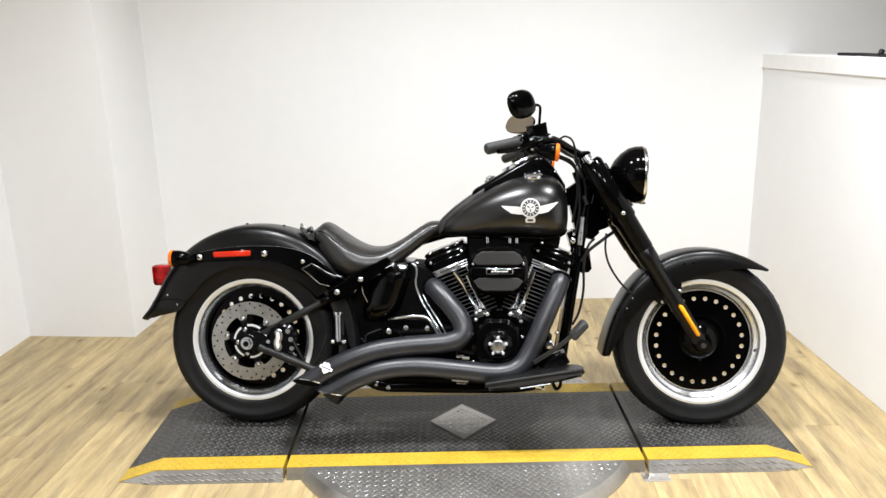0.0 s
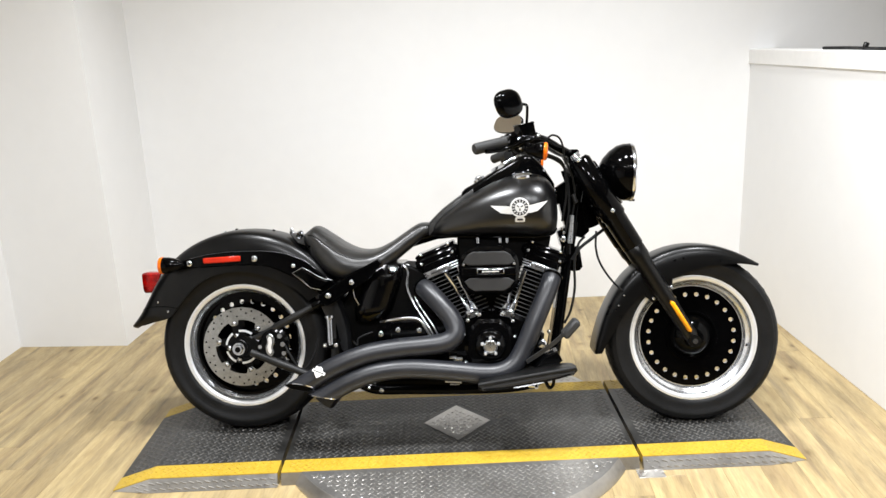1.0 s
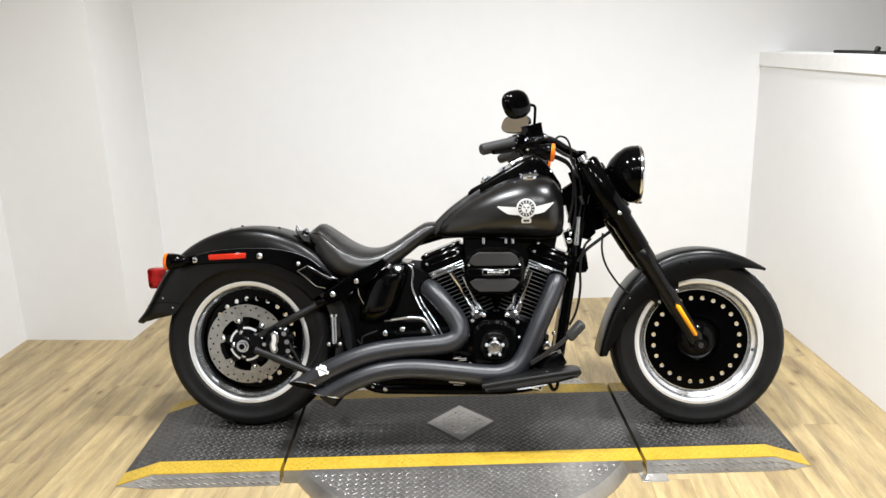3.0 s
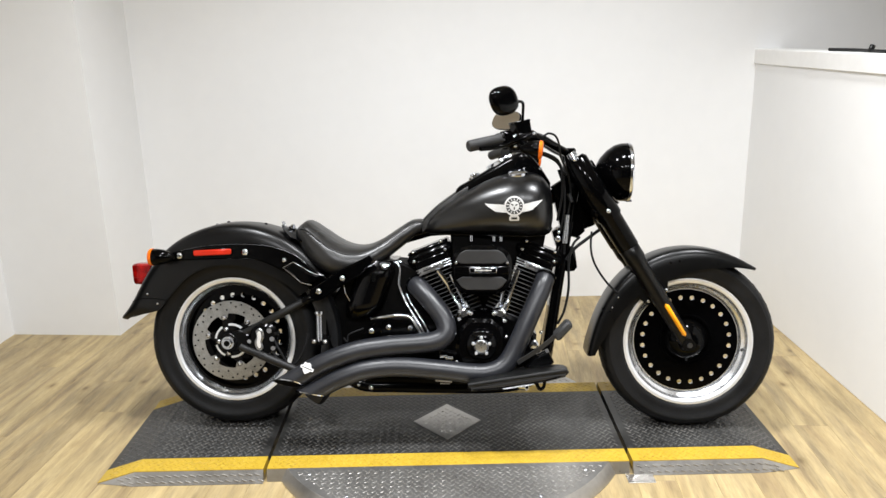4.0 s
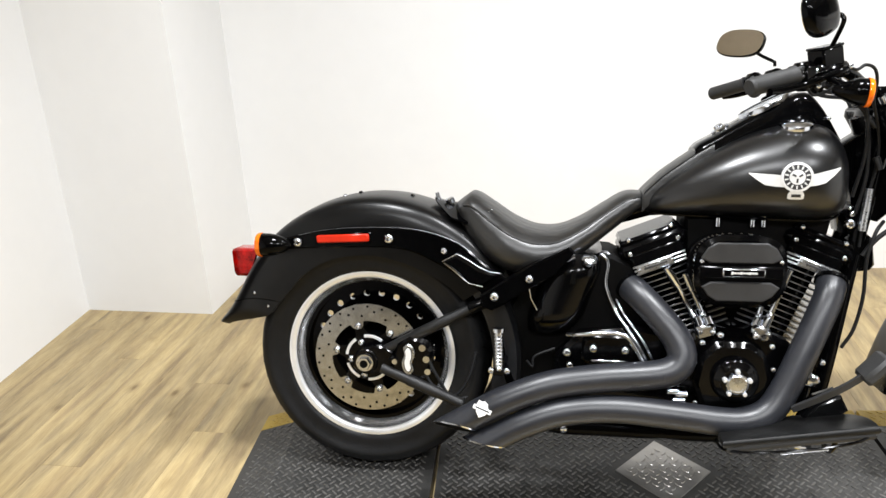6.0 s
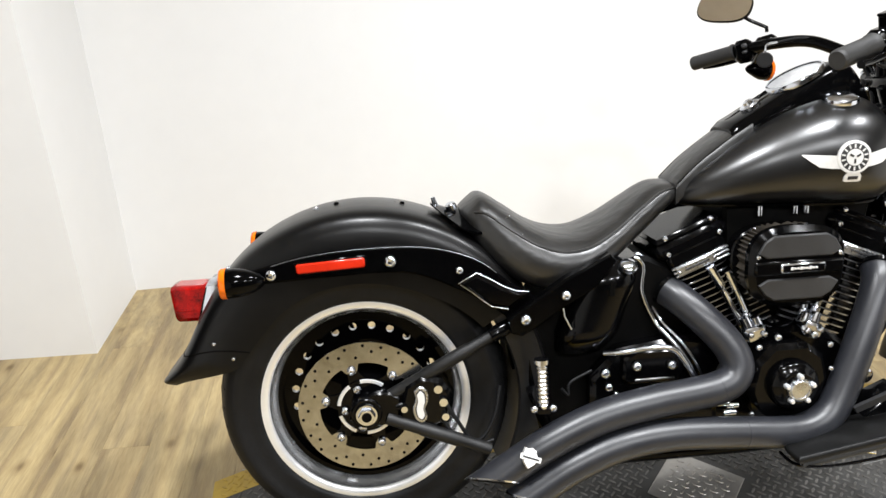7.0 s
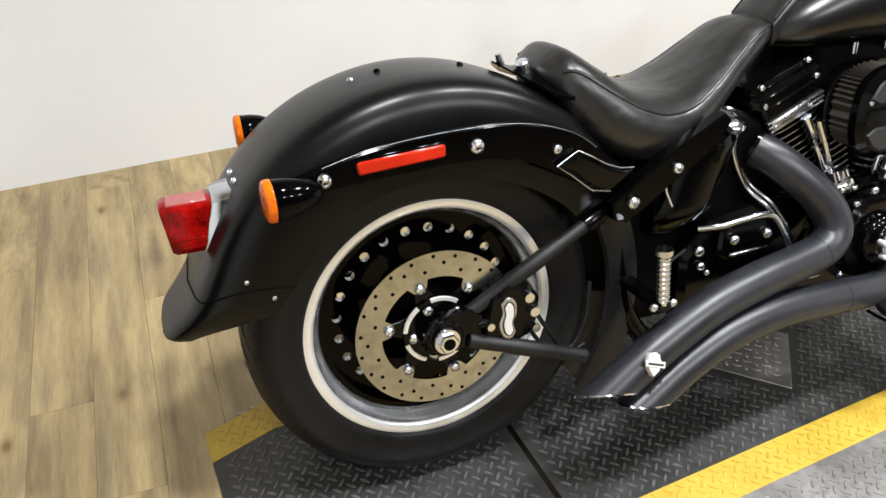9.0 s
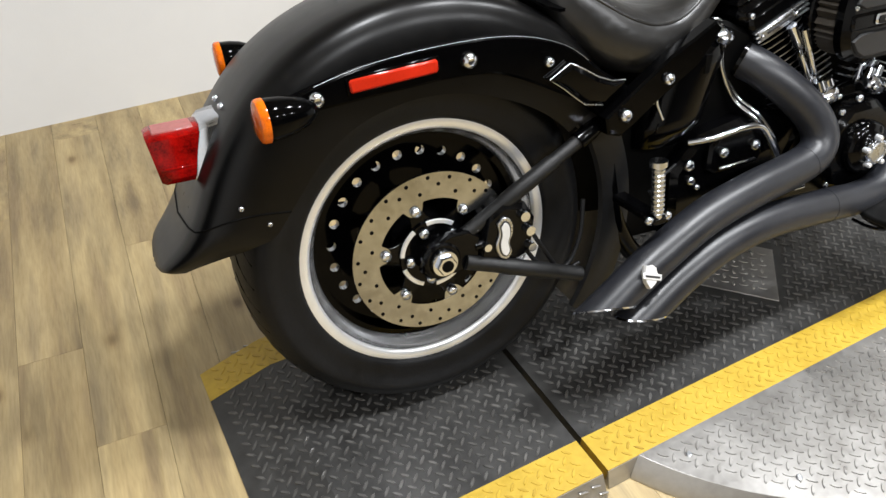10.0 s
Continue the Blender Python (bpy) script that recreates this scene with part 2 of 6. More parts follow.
# ---- mesh tools ----
class Geo:
    """Vertices and faces of one mesh in the making; slot chooses the material of the faces that follow."""

    def __init__(self):
        self.v, self.f, self.s, self.slot = [], [], [], 0

    def add(self, vs, fs, m=None):
        k = len(self.v)
        self.v += [tuple(m @ Vector(p)) if m else tuple(p) for p in vs]
        self.f += [tuple(i + k for i in f) for f in fs]
        self.s += [self.slot] * len(fs)
        return self

    def loft(self, rings, caps=True, round_ring=True, closed=False, m=None):
        n, k = len(rings[0]), len(rings)
        vs = [p for r in rings for p in r]
        fs = []
        for a in range(k if closed else k - 1):
            b = (a + 1) % k
            for i in range(n if round_ring else n - 1):
                j = (i + 1) % n
                fs.append((a * n + i, a * n + j, b * n + j, b * n + i))
        if caps and not closed:
            fs += [tuple(reversed(range(n))), tuple((k - 1) * n + i for i in range(n))]
        return self.add(vs, fs, m)

    def tube(self, path, r, n=12, caps=True, m=None):
        pts = [Vector(p) for p in path]
        rs = list(r) if isinstance(r, (list, tuple)) else [r] * len(pts)
        rings, side = [], None
        for i, p in enumerate(pts):
            d = (pts[min(i + 1, len(pts) - 1)] - pts[max(i - 1, 0)]).normalized()
            if side is None:
                side = d.orthogonal().normalized()
            side = (side - d * side.dot(d)).normalized()
            up = d.cross(side)
            rings.append([p + rs[i] * (math.cos(a) * side + math.sin(a) * up) for a in (2 * math.pi * j / n for j in range(n))])
        return self.loft(rings, caps, m=m)

    def lathe(self, profile, n=48, m=None, closed=False):
        """Turned about the Y axis: rows of (y, radius)."""
        rings = [[(r * math.cos(a), y, r * math.sin(a)) for a in (2 * math.pi * j / n for j in range(n))] for y, r in profile]
        self.loft(rings, False, closed=closed, m=m)
        for y, r in () if closed else (profile[0], profile[-1]):
            if r < 0.045:
                self.add([(r * math.cos(a), y, r * math.sin(a)) for a in (2 * math.pi * j / n for j in range(n))], [tuple(range(n))], m)
        return self

    def box(self, size, m=None, bevel=0.0):
        x, y, z = (s / 2 for s in size)
        e = min(bevel, x * 0.9, y * 0.9, z * 0.9)
        if not e:
            vs = [(sx * x, sy * y, sz * z) for sz in (-1, 1) for sx, sy in ((-1, -1), (1, -1), (1, 1), (-1, 1))]
            return self.add(vs, [(3, 2, 1, 0), (4, 5, 6, 7), (0, 1, 5, 4), (1, 2, 6, 5), (2, 3, 7, 6), (3, 0, 4, 7)], m)

        def ring(h, k):
            return [(x - k, -y + e, h), (x - k, y - e, h), (x - e, y - k, h), (-x + e, y - k, h), (-x + k, y - e, h), (-x + k, -y + e, h), (-x + e, -y + k, h), (x - e, -y + k, h)]

        return self.loft([ring(-z, e), ring(-z + e, 0), ring(z - e, 0), ring(z, e)], m=m)

    def prism(self, outline, y0, y1, bevel=0.0, m=None):
        """An outline in x and z, given a thickness from y0 to y1 with a chamfer at the y0 side and the y1 side."""
        n = len(outline)
        cx, cz = sum(p[0] for p in outline) / n, sum(p[1] for p in outline) / n
        area = sum(outline[i][0] * outline[(i + 1) % n][1] - outline[(i + 1) % n][0] * outline[i][1] for i in range(n))
        pts = outline if area > 0 else outline[::-1]

        def inset(e):
            out = []
            for i in range(n):
                a, b, c = Vector(pts[i - 1]), Vector(pts[i]), Vector(pts[(i + 1) % n])
                d1, d2 = (b - a).normalized(), (c - b).normalized()
                nrm = Vector((-(d1.y + d2.y), d1.x + d2.x))
                nrm = nrm.normalized() if nrm.length > 1e-6 else Vector((-d1.y, d1.x))
                out.append(b + nrm * e)
            return out

        sgn = 1 if y1 > y0 else -1
        rows = [(y0, inset(bevel)), (y0 + sgn * bevel, pts), (y1 - sgn * bevel, pts), (y1, inset(bevel))] if bevel else [(y0, pts), (y1, pts)]
        return self.loft([[(p[0], y, p[1]) for p in r] for y, r in rows], m=m)

    def mesh(self, name, mats, smooth=40.0):
        me = bpy.data.meshes.new(name)
        me.from_pydata(self.v, [], self.f)
        for mt in mats if isinstance(mats, (list, tuple)) else [mats]:
            me.materials.append(mt)
        for p, s in zip(me.polygons, self.s):
            p.material_index, p.use_smooth = s, smooth > 0
        bm = bmesh.new()
        bm.from_mesh(me)
        bmesh.ops.recalc_face_normals(bm, faces=bm.faces)
        bm.to_mesh(me)
        bm.free()
        if smooth:
            me.set_sharp_from_angle(angle=radians(smooth))
        return me


def spline(pts, n=8):
    """A smooth line through the points."""
    p = [Vector(q) for q in pts]
    p = [2 * p[0] - p[1], *p, 2 * p[-1] - p[-2]]
    out = []
    for i in range(1, len(p) - 2):
        for k in range(n):
            t = k / n
            out.append(0.5 * ((2 * p[i]) + (p[i + 1] - p[i - 1]) * t + (2 * p[i - 1] - 5 * p[i] + 4 * p[i + 1] - p[i + 2]) * t * t + (3 * p[i] - p[i - 1] - 3 * p[i + 1] + p[i + 2]) * t**3))
    return out + [p[-2]]


def blend(rows, x):
    """Smooth values between rows of (x, a, b, ...)."""
    if x <= rows[0][0]:
        return rows[0][1:]
    for i in range(len(rows) - 1):
        a, b = rows[i], rows[i + 1]
        if x <= b[0]:
            before, after = rows[max(i - 1, 0)], rows[min(i + 2, len(rows) - 1)]
            w = b[0] - a[0]
            t = (x - a[0]) / w
            out = []
            for k in range(1, len(a)):
                m0 = (b[k] - before[k]) / (b[0] - before[0]) * w
                m1 = (after[k] - a[k]) / (after[0] - a[0]) * w
                out.append((2 * t**3 - 3 * t**2 + 1) * a[k] + (t**3 - 2 * t**2 + t) * m0 + (3 * t**2 - 2 * t**3) * b[k] + (t**3 - t**2) * m1)
            return out
    return rows[-1][1:]


def part(name, geo, mats, parent, label="", smooth=40.0):
    ob = new(name, geo.mesh(name, mats, smooth))
    ob.parent = parent
    return tagged(ob, label)


def again(name, mesh, parent, m, label=""):
    """One more part on a shared mesh."""
    ob = new(name, mesh)
    ob.parent, ob.matrix_local = parent, m
    return tagged(ob, label)


def thing(name, m, label, category, kind="", group=""):
    ob = new(name)
    ob.matrix_world = m
    ob.empty_display_size = 0.1
    return tagged(ob, label, category, group, kind)


def solid(name, geo, mats, m, label, category, kind="", group="", smooth=40.0):
    ob = new(name, geo.mesh(name, mats, smooth))
    ob.matrix_world = m
    return tagged(ob, label, category, group, kind)


def facing(p, d, roll=0.0):
    """A pose at p whose +y axis points along d."""
    q = Vector(d).to_track_quat("Y", "Z")
    return Matrix.Translation(p) @ q.to_matrix().to_4x4() @ pose(0, 0, 0, 0, roll, 0)


def oval(cx, cz, w, h, n=32, k=2.0):
    out = []
    for i in range(n):
        a = 2 * math.pi * i / n
        c, s = math.cos(a), math.sin(a)
        out.append((cx + w / 2 * math.copysign(abs(c) ** (2 / k), c), cz + h / 2 * math.copysign(abs(s) ** (2 / k), s)))
    return out


# ---- room ----
def slab(name, u0, u1, v0, v1, z0, z1, mat, label, category, bevel=0.0, turn=0.0):
    g = Geo().box((u1 - u0, v1 - v0, z1 - z0), pose((u0 + u1) / 2, (v0 + v1) / 2, (z0 + z1) / 2), bevel)
    return solid(name, g, mat, ROOM @ pose(0, 0, 0, 0, 0, turn), label, category, "structure", smooth=0)


LEFT, BACK, NEAR, RIGHT = -2.35, 1.442, -6.4, 4.4
slab("wall_back", LEFT, RIGHT, BACK, BACK + 0.12, FLOOR, CEIL, WALL, "smooth white painted back wall with faint scuffs", "wall")
solid("wall_left", Geo().box((0.12, 7.7, CEIL - FLOOR), pose(-0.06, -3.3, (CEIL + FLOOR) / 2)), WALL, SIDE, "smooth white painted side wall", "wall", "structure", smooth=0)
# two walls out of view, added to close the room with little bounce
slab("wall_near", LEFT, RIGHT, NEAR - 0.12, NEAR, FLOOR, CEIL, WALL_UNSEEN, "unseen dark grey wall added behind the camera to darken reflections", "wall")
slab("wall_far_right", RIGHT, RIGHT + 0.12, NEAR, BACK + 0.12, FLOOR, CEIL, WALL_UNSEEN, "unseen dark grey wall added beyond the half wall to cut fill light", "wall")
solid("wall_pillar", Geo().box((0.60, 0.50, CEIL - FLOOR - 0.003), pose(-2.062, 1.096, (CEIL + FLOOR) / 2 - 0.0015)), WALL, pose(0, 0, 0), "white boxed-out pillar in the corner", "pillar", "structure", smooth=0)
slab("ceiling", LEFT - 0.12, RIGHT + 0.12, NEAR - 0.12, BACK + 0.12, CEIL, CEIL + 0.1, CEILING, "off-white painted ceiling of the showroom", "ceiling")

HALF = pose(1.466, 1.552, 0, 0, 0, 4.65)
hw = Geo().box((0.12, 3.1, 1.245 - FLOOR), pose(0.06, -1.53, (1.245 + FLOOR) / 2), 0.002)
solid("wall_half", hw, WALL, HALF, "white painted half-height partition wall", "wall", "structure", smooth=0)
cap = Geo().box((0.136, 3.1, 0.075), pose(0.058, -1.53, 1.2085 + 0.0375), 0.004)
solid("trim", cap, CAP, HALF, "white painted wooden cap on the half wall", "trim", "structure", smooth=0)

sub = slab("subfloor", LEFT - 0.1, RIGHT, NEAR, BACK + 0.1, FLOOR - 0.1, FLOOR - 0.006, DARK, "dark underlay below the floor planks", "floor")


# ---- ceiling lights ----
def ceiling_light(u, v):
    lamp = thing("ceiling_light", ROOM @ pose(u, v, CEIL), "round white recessed ceiling downlight, lit", "ceiling light", group="ceiling downlights")
    g = Geo().lathe([(-0.001, 0.135), (-0.012, 0.135), (-0.012, 0.175), (-0.003, 0.18), (0.0, 0.18)], 32, pose(0, 0, 0, 90))
    part("trim_ring", g, FIXTURE, lamp)
    data = bpy.data.lights.new("downlight", "AREA")
    data.shape, data.size, data.energy, data.color, data.spread = "DISK", 0.26, LAMP_WATTS, (0.95, 0.97, 1.0), radians(153)
    light = new("lamp", data)
    light.parent, light.location = lamp, (0, 0, -0.014)


LAMP_WATTS = 51.0
for u in (-0.8, 0.3, 1.25):
    for v in (-2.7, -0.45):
        ceiling_light(u, v)


# ---- lift deck ----
DECK_IN, DECK_OUT, SEAM, BREAK, TOE, RING = 0.223, 0.302, 0.612, 1.05, 1.178, 0.616


def deck_z(u):
    """The deck's top: level, and falling to the floor at both ends."""
    return 0.0 if abs(u) < BREAK else -(abs(u) - BREAK) / (TOE - BREAK) * (-FLOOR - 0.002)


def lugs(inside, u0, u1, v0, v1, step, long, wide, high):
    """Raised tread lugs in a basket weave, set slantwise to the deck."""
    g = Geo()
    cu, cv = (u0 + u1) / 2, (v0 + v1) / 2
    n = int(((u1 - u0) + (v1 - v0)) / step) + 1
    for i in range(-n, n + 1):
        for j in range(-n, n + 1):
            u, v = cu + (i - j) * step * 0.7071, cv + (i + j) * step * 0.7071
            if not (u0 + 0.006 < u < u1 - 0.006 and v0 + 0.006 < v < v1 - 0.006 and inside(u, v)):
                continue
            a = radians(45 if (i + j) % 2 else -45)
            c, s = math.cos(a), math.sin(a)
            vs = []
            for k, h in ((1.0, 0.0), (0.70, high)):
                for x, y in ((-long, 0), (-long * 0.5, -wide), (long * 0.5, -wide), (long, 0), (long * 0.5, wide), (-long * 0.5, wide)):
                    pu, pv = u + k * (x * c - y * s) / 2, v + k * (x * s + y * c) / 2
                    vs.append((pu, pv, deck_z(pu) + h - (0.0006 if h == 0 else 0)))
            g.add(vs, [(6, 7, 8, 9, 10, 11)] + [(n, (n + 1) % 6, (n + 1) % 6 + 6, n + 6) for n in range(6)])
    return g


def strip(us, v0, v1, lift, thick):
    """A plate that follows the deck along u between v0 and v1."""
    g = Geo()
    rings = []
    for u in us:
        z = deck_z(u) + lift
        rings.append([(u, v0, z), (u, v1, z), (u, v1, max(z - thick, FLOOR + 0.0005)), (u, v0, max(z - thick, FLOOR + 0.0005))])
    return g.loft(rings)


def ramp_section(side):
    sec = thing("lift_ramp", LIFT, "black tread-plate ramp section with yellow edge stripes, worn", "ramp", group="ramp sections of the lift deck")
    us = [SEAM + 0.006, 0.8, BREAK, 1.115, TOE]
    us = [side * u for u in us]
    part("deck_plate", strip(us, -DECK_IN, DECK_IN, 0.0, 0.03), DECK, sec, "worn black tread plate", smooth=0)
    for k in (-1, 1):
        a, b = sorted((k * DECK_IN, k * DECK_OUT))
        part("edge_stripe", strip(us, a, b, 0.0006, 0.03), YELLOW, sec, "yellow painted edge stripe", smooth=0)
        rings = []
        for u in us:
            z = deck_z(u) - 0.002
            rings.append([(u, k * (DECK_OUT - 0.004), z), (u, k * (DECK_OUT + 0.001), z), (u, k * (DECK_OUT + 0.001 + 0.023 * (deck_z(u) - FLOOR) / -FLOOR), FLOOR + 0.001), (u, k * (DECK_OUT - 0.004), FLOOR + 0.001)])
        skirt = part("skirt", Geo().loft(rings), TREADPLATE, sec, "bare aluminium tread-plate skirt", smooth=0)
        g = Geo()
        for i in range(18):
            u = side * (SEAM + 0.025 + i * 0.027)
            for row in (0.35, 0.75):
                z = (deck_z(u) - FLOOR) * (1 - row) + FLOOR
                if deck_z(u) - FLOOR > 0.02:
                    v = k * (DECK_OUT + 0.002 + 0.023 * row)
                    g.box((0.022, 0.004, 0.005), pose(u + (0.013 if row > 0.5 else 0), v, z, 30 * k, 20, 0), 0.0018)
        tagged(part("skirt_tread", g, TREADPLATE, skirt, smooth=0), kind="stuff")
    u0, u1 = sorted((side * (SEAM + 0.018), side * (TOE - 0.01)))
    tagged(part("tread", lugs(lambda u, v: True, u0, u1, -DECK_IN, DECK_IN, 0.0196, 0.0250, 0.0062, 0.0019), LUG, sec, smooth=0), kind="stuff")
    for k in (-1, 1):
        a, b = sorted((k * (DECK_IN + 0.004), k * (DECK_OUT - 0.002)))
        tagged(part("stripe_tread", lugs(lambda u, v: True, u0, u1, a, b, 0.0196, 0.0250, 0.0062, 0.0019), YELLOW_LUG, sec, smooth=0), kind="stuff")
    return sec


def turntable():
    tt = thing("turntable_deck", LIFT, "round aluminium turntable with a black tread deck and yellow stripes", "turntable")
    a0 = math.asin(DECK_OUT / RING)
    for k in (-1, 1):
        arc = []
        for i in range(41):
            a = a0 + (math.pi - 2 * a0) * i / 40
            arc.append((RING * math.cos(a), k * RING * math.sin(a)))
        g = Geo()
        g.loft([[(x * q, y * q, z) for x, y in arc] for q, z in ((1.040, FLOOR + 0.001), (1.0375, FLOOR + 0.007), (1.004, -0.004), (1.0, -0.0005))], caps=False, round_ring=False)
        g.add([(x * 0.9985, y * 0.9985, 0.0) for x, y in arc], [tuple(range(len(arc)))])
        n = len(arc)
        g.add([(x, y, -0.0005) for x, y in arc] + [(x * 0.9985, y * 0.9985, 0.0) for x, y in arc], [(i, i + 1, n + i + 1, n + i) for i in range(n - 1)])
        part("turntable_plate", g, TREADPLATE, tt, "bare aluminium tread plate, scuffed", smooth=30)
        v0, v1 = (-RING, -DECK_OUT - 0.006) if k < 0 else (DECK_OUT + 0.006, RING)
        tagged(part("plate_tread", lugs(lambda u, v: math.hypot(u, v) < RING - 0.016, -RING, RING, v0, v1, 0.0196, 0.0245, 0.006, 0.0017), TREADPLATE, tt, smooth=0), kind="stuff")
        a, b = sorted((k * DECK_IN, k * DECK_OUT))
        part("edge_stripe", strip([-SEAM + 0.006, 0, SEAM - 0.006], a, b, 0.0006, 0.03), YELLOW, tt, "yellow painted edge stripe", smooth=0)
        tagged(part("stripe_tread", lugs(lambda u, v: True, -SEAM + 0.018, SEAM - 0.018, a + 0.003, b - 0.003, 0.0196, 0.0250, 0.0062, 0.0019), YELLOW_LUG, tt, smooth=0), kind="stuff")
        x0 = math.sqrt(RING**2 - DECK_OUT**2)
        for s in (-1, 1):
            rings = [[(s * u, k * (DECK_OUT - 0.004), -0.002), (s * u, k * (DECK_OUT + 0.001), -0.002), (s * u, k * (DECK_OUT + 0.012), FLOOR + 0.001), (s * u, k * (DECK_OUT - 0.004), FLOOR + 0.001)] for u in (x0 + 0.002, SEAM - 0.006)]
            part("skirt", Geo().loft(rings), TREADPLATE, tt, "bare aluminium skirt", smooth=0)
    part("deck_plate", strip([-SEAM + 0.006, 0, SEAM - 0.006], -DECK_IN, DECK_IN, 0.0, 0.03), DECK, tt, "worn black tread plate", smooth=0)

    def off_diamond(u, v):
        return abs(u) / 0.128 + abs(v) / 0.138 > 1.1

    tagged(part("tread", lugs(off_diamond, -SEAM + 0.018, SEAM - 0.018, -DECK_IN, DECK_IN, 0.0196, 0.0250, 0.0062, 0.0019), LUG, tt, smooth=0), kind="stuff")
    g = Geo()
    g.loft([[(x * s, y * s, z) for x, y in ((0.126, 0), (0, 0.136), (-0.126, 0), (0, -0.136))] for s, z in ((1.0, -0.01), (1.0, 0.0012), (0.985, 0.0022))])
    dia = part("diamond_inlay", g, TREADPLATE, tt, "bare aluminium diamond-shaped inlay plate", smooth=0)
    q = lugs(lambda u, v: abs(u) / 0.126 + abs(v) / 0.136 < 0.86, -0.126, 0.126, -0.136, 0.136, 0.021, 0.0235, 0.0065, 0.0017)
    q.v = [(x, y, z + 0.0022) for x, y, z in q.v]
    tagged(part("diamond_tread", q, TREADPLATE, dia, smooth=0), kind="stuff")
    bolt = Geo().lathe([(0, 0.006), (-0.0025, 0.006), (-0.004, 0.004)], 10).mesh("bolt", FIN_EDGE)
    for a in (-143, -124, -105, -82, -60, -38):
        again("bolt", bolt, tt, pose(0.572 * math.cos(radians(a)), 0.572 * math.sin(radians(a)), 0.0, -90))
    return tt


ramp_section(-1)
ramp_section(1)
turntable()


# ---- motorcycle: x ahead, -y its right side, z up in its own leaning plane ----
BIKE = Matrix.Translation((0, -0.055, 0.005)) @ pose(0, 0, 0, -11.0) @ pose(-0.8175, 0, 0, 0, 0, 0.9) @ pose(0.8175, 0, 0)
bike = thing("motorcycle", BIKE, "satin-black cruiser motorcycle leaning on the tread deck, chrome bolts", "motorcycle")
RW, FW = Vector((-0.8175, 0, 0.309)), Vector((0.826, 0, 0.305))

BOLT = Geo().lathe([(0.0, 1.0), (-0.55, 1.0), (-0.85, 0.8), (-1.0, 0.45), (-0.8, 0.4), (-0.75, 0.02)], 16).mesh("bolt", CHROME)
BLACK_BOLT = Geo().lathe([(0.0, 1.0), (-0.6, 1.0), (-0.9, 0.75), (-1.0, 0.3), (-0.85, 0.25)], 12).mesh("bolt", GLOSS)


def bolt(parent, p, r, d=(0, -1, 0), mesh=BOLT, name="bolt"):
    return again(name, mesh, parent, facing(p, -Vector(d)) @ Matrix.Diagonal((r, r, r, 1)))


def disc_with_holes(r0, rh, r1, hole, count, y0, y1, dish=0.0):
    """A wheel disc from r0 to r1 with a ring of round holes at rh."""
    g, n = Geo(), 16
    for k in range(count):
        a0, a1 = 2 * math.pi * k / count, 2 * math.pi * (k + 1) / count
        am = (a0 + a1) / 2
        ra, rb = rh - hole * 1.7, rh + hole * 1.7
        edge = []
        for i in range(n):
            q = i / n * 4
            s, t = int(q), q - int(q)
            u, w = ((t, 0), (1, t), (1 - t, 1), (0, 1 - t))[s]
            a, r = a0 + (a1 - a0) * u, ra + (rb - ra) * w
            edge.append((r * math.cos(a), r * math.sin(a)))
        ring = []
        for i in range(n):
            th = -3 * math.pi / 4 + 2 * math.pi * i / n
            er, et = (-math.sin(am), math.cos(am)), (math.cos(am), math.sin(am))
            c, s = math.cos(th), math.sin(th)
            ring.append((rh * math.cos(am) + hole * (c * er[0] + s * et[0]), rh * math.sin(am) + hole * (c * er[1] + s * et[1])))
        g.slot = 0
        g.loft([[(x, y0, z) for x, z in edge], [(x, y0, z) for x, z in ring]], caps=False)
        g.loft([[(x, y1, z) for x, z in edge], [(x, y1, z) for x, z in ring]], caps=False)
        g.slot = 1
        g.loft([[(x, y0, z) for x, z in ring], [(x, y1, z) for x, z in ring]], caps=False)
    g.slot = 0
    ra, rb = rh - hole * 1.7, rh + hole * 1.7
    g.lathe([(y0, ra), (y0 + dish * 0.5, (ra + r0) / 2), (y0 + dish, r0), (y1 + dish, r0), (y1, ra)], 96)
    g.lathe([(y0, rb), (y0, r1), (y1, r1), (y1, rb)], 96)
    return g


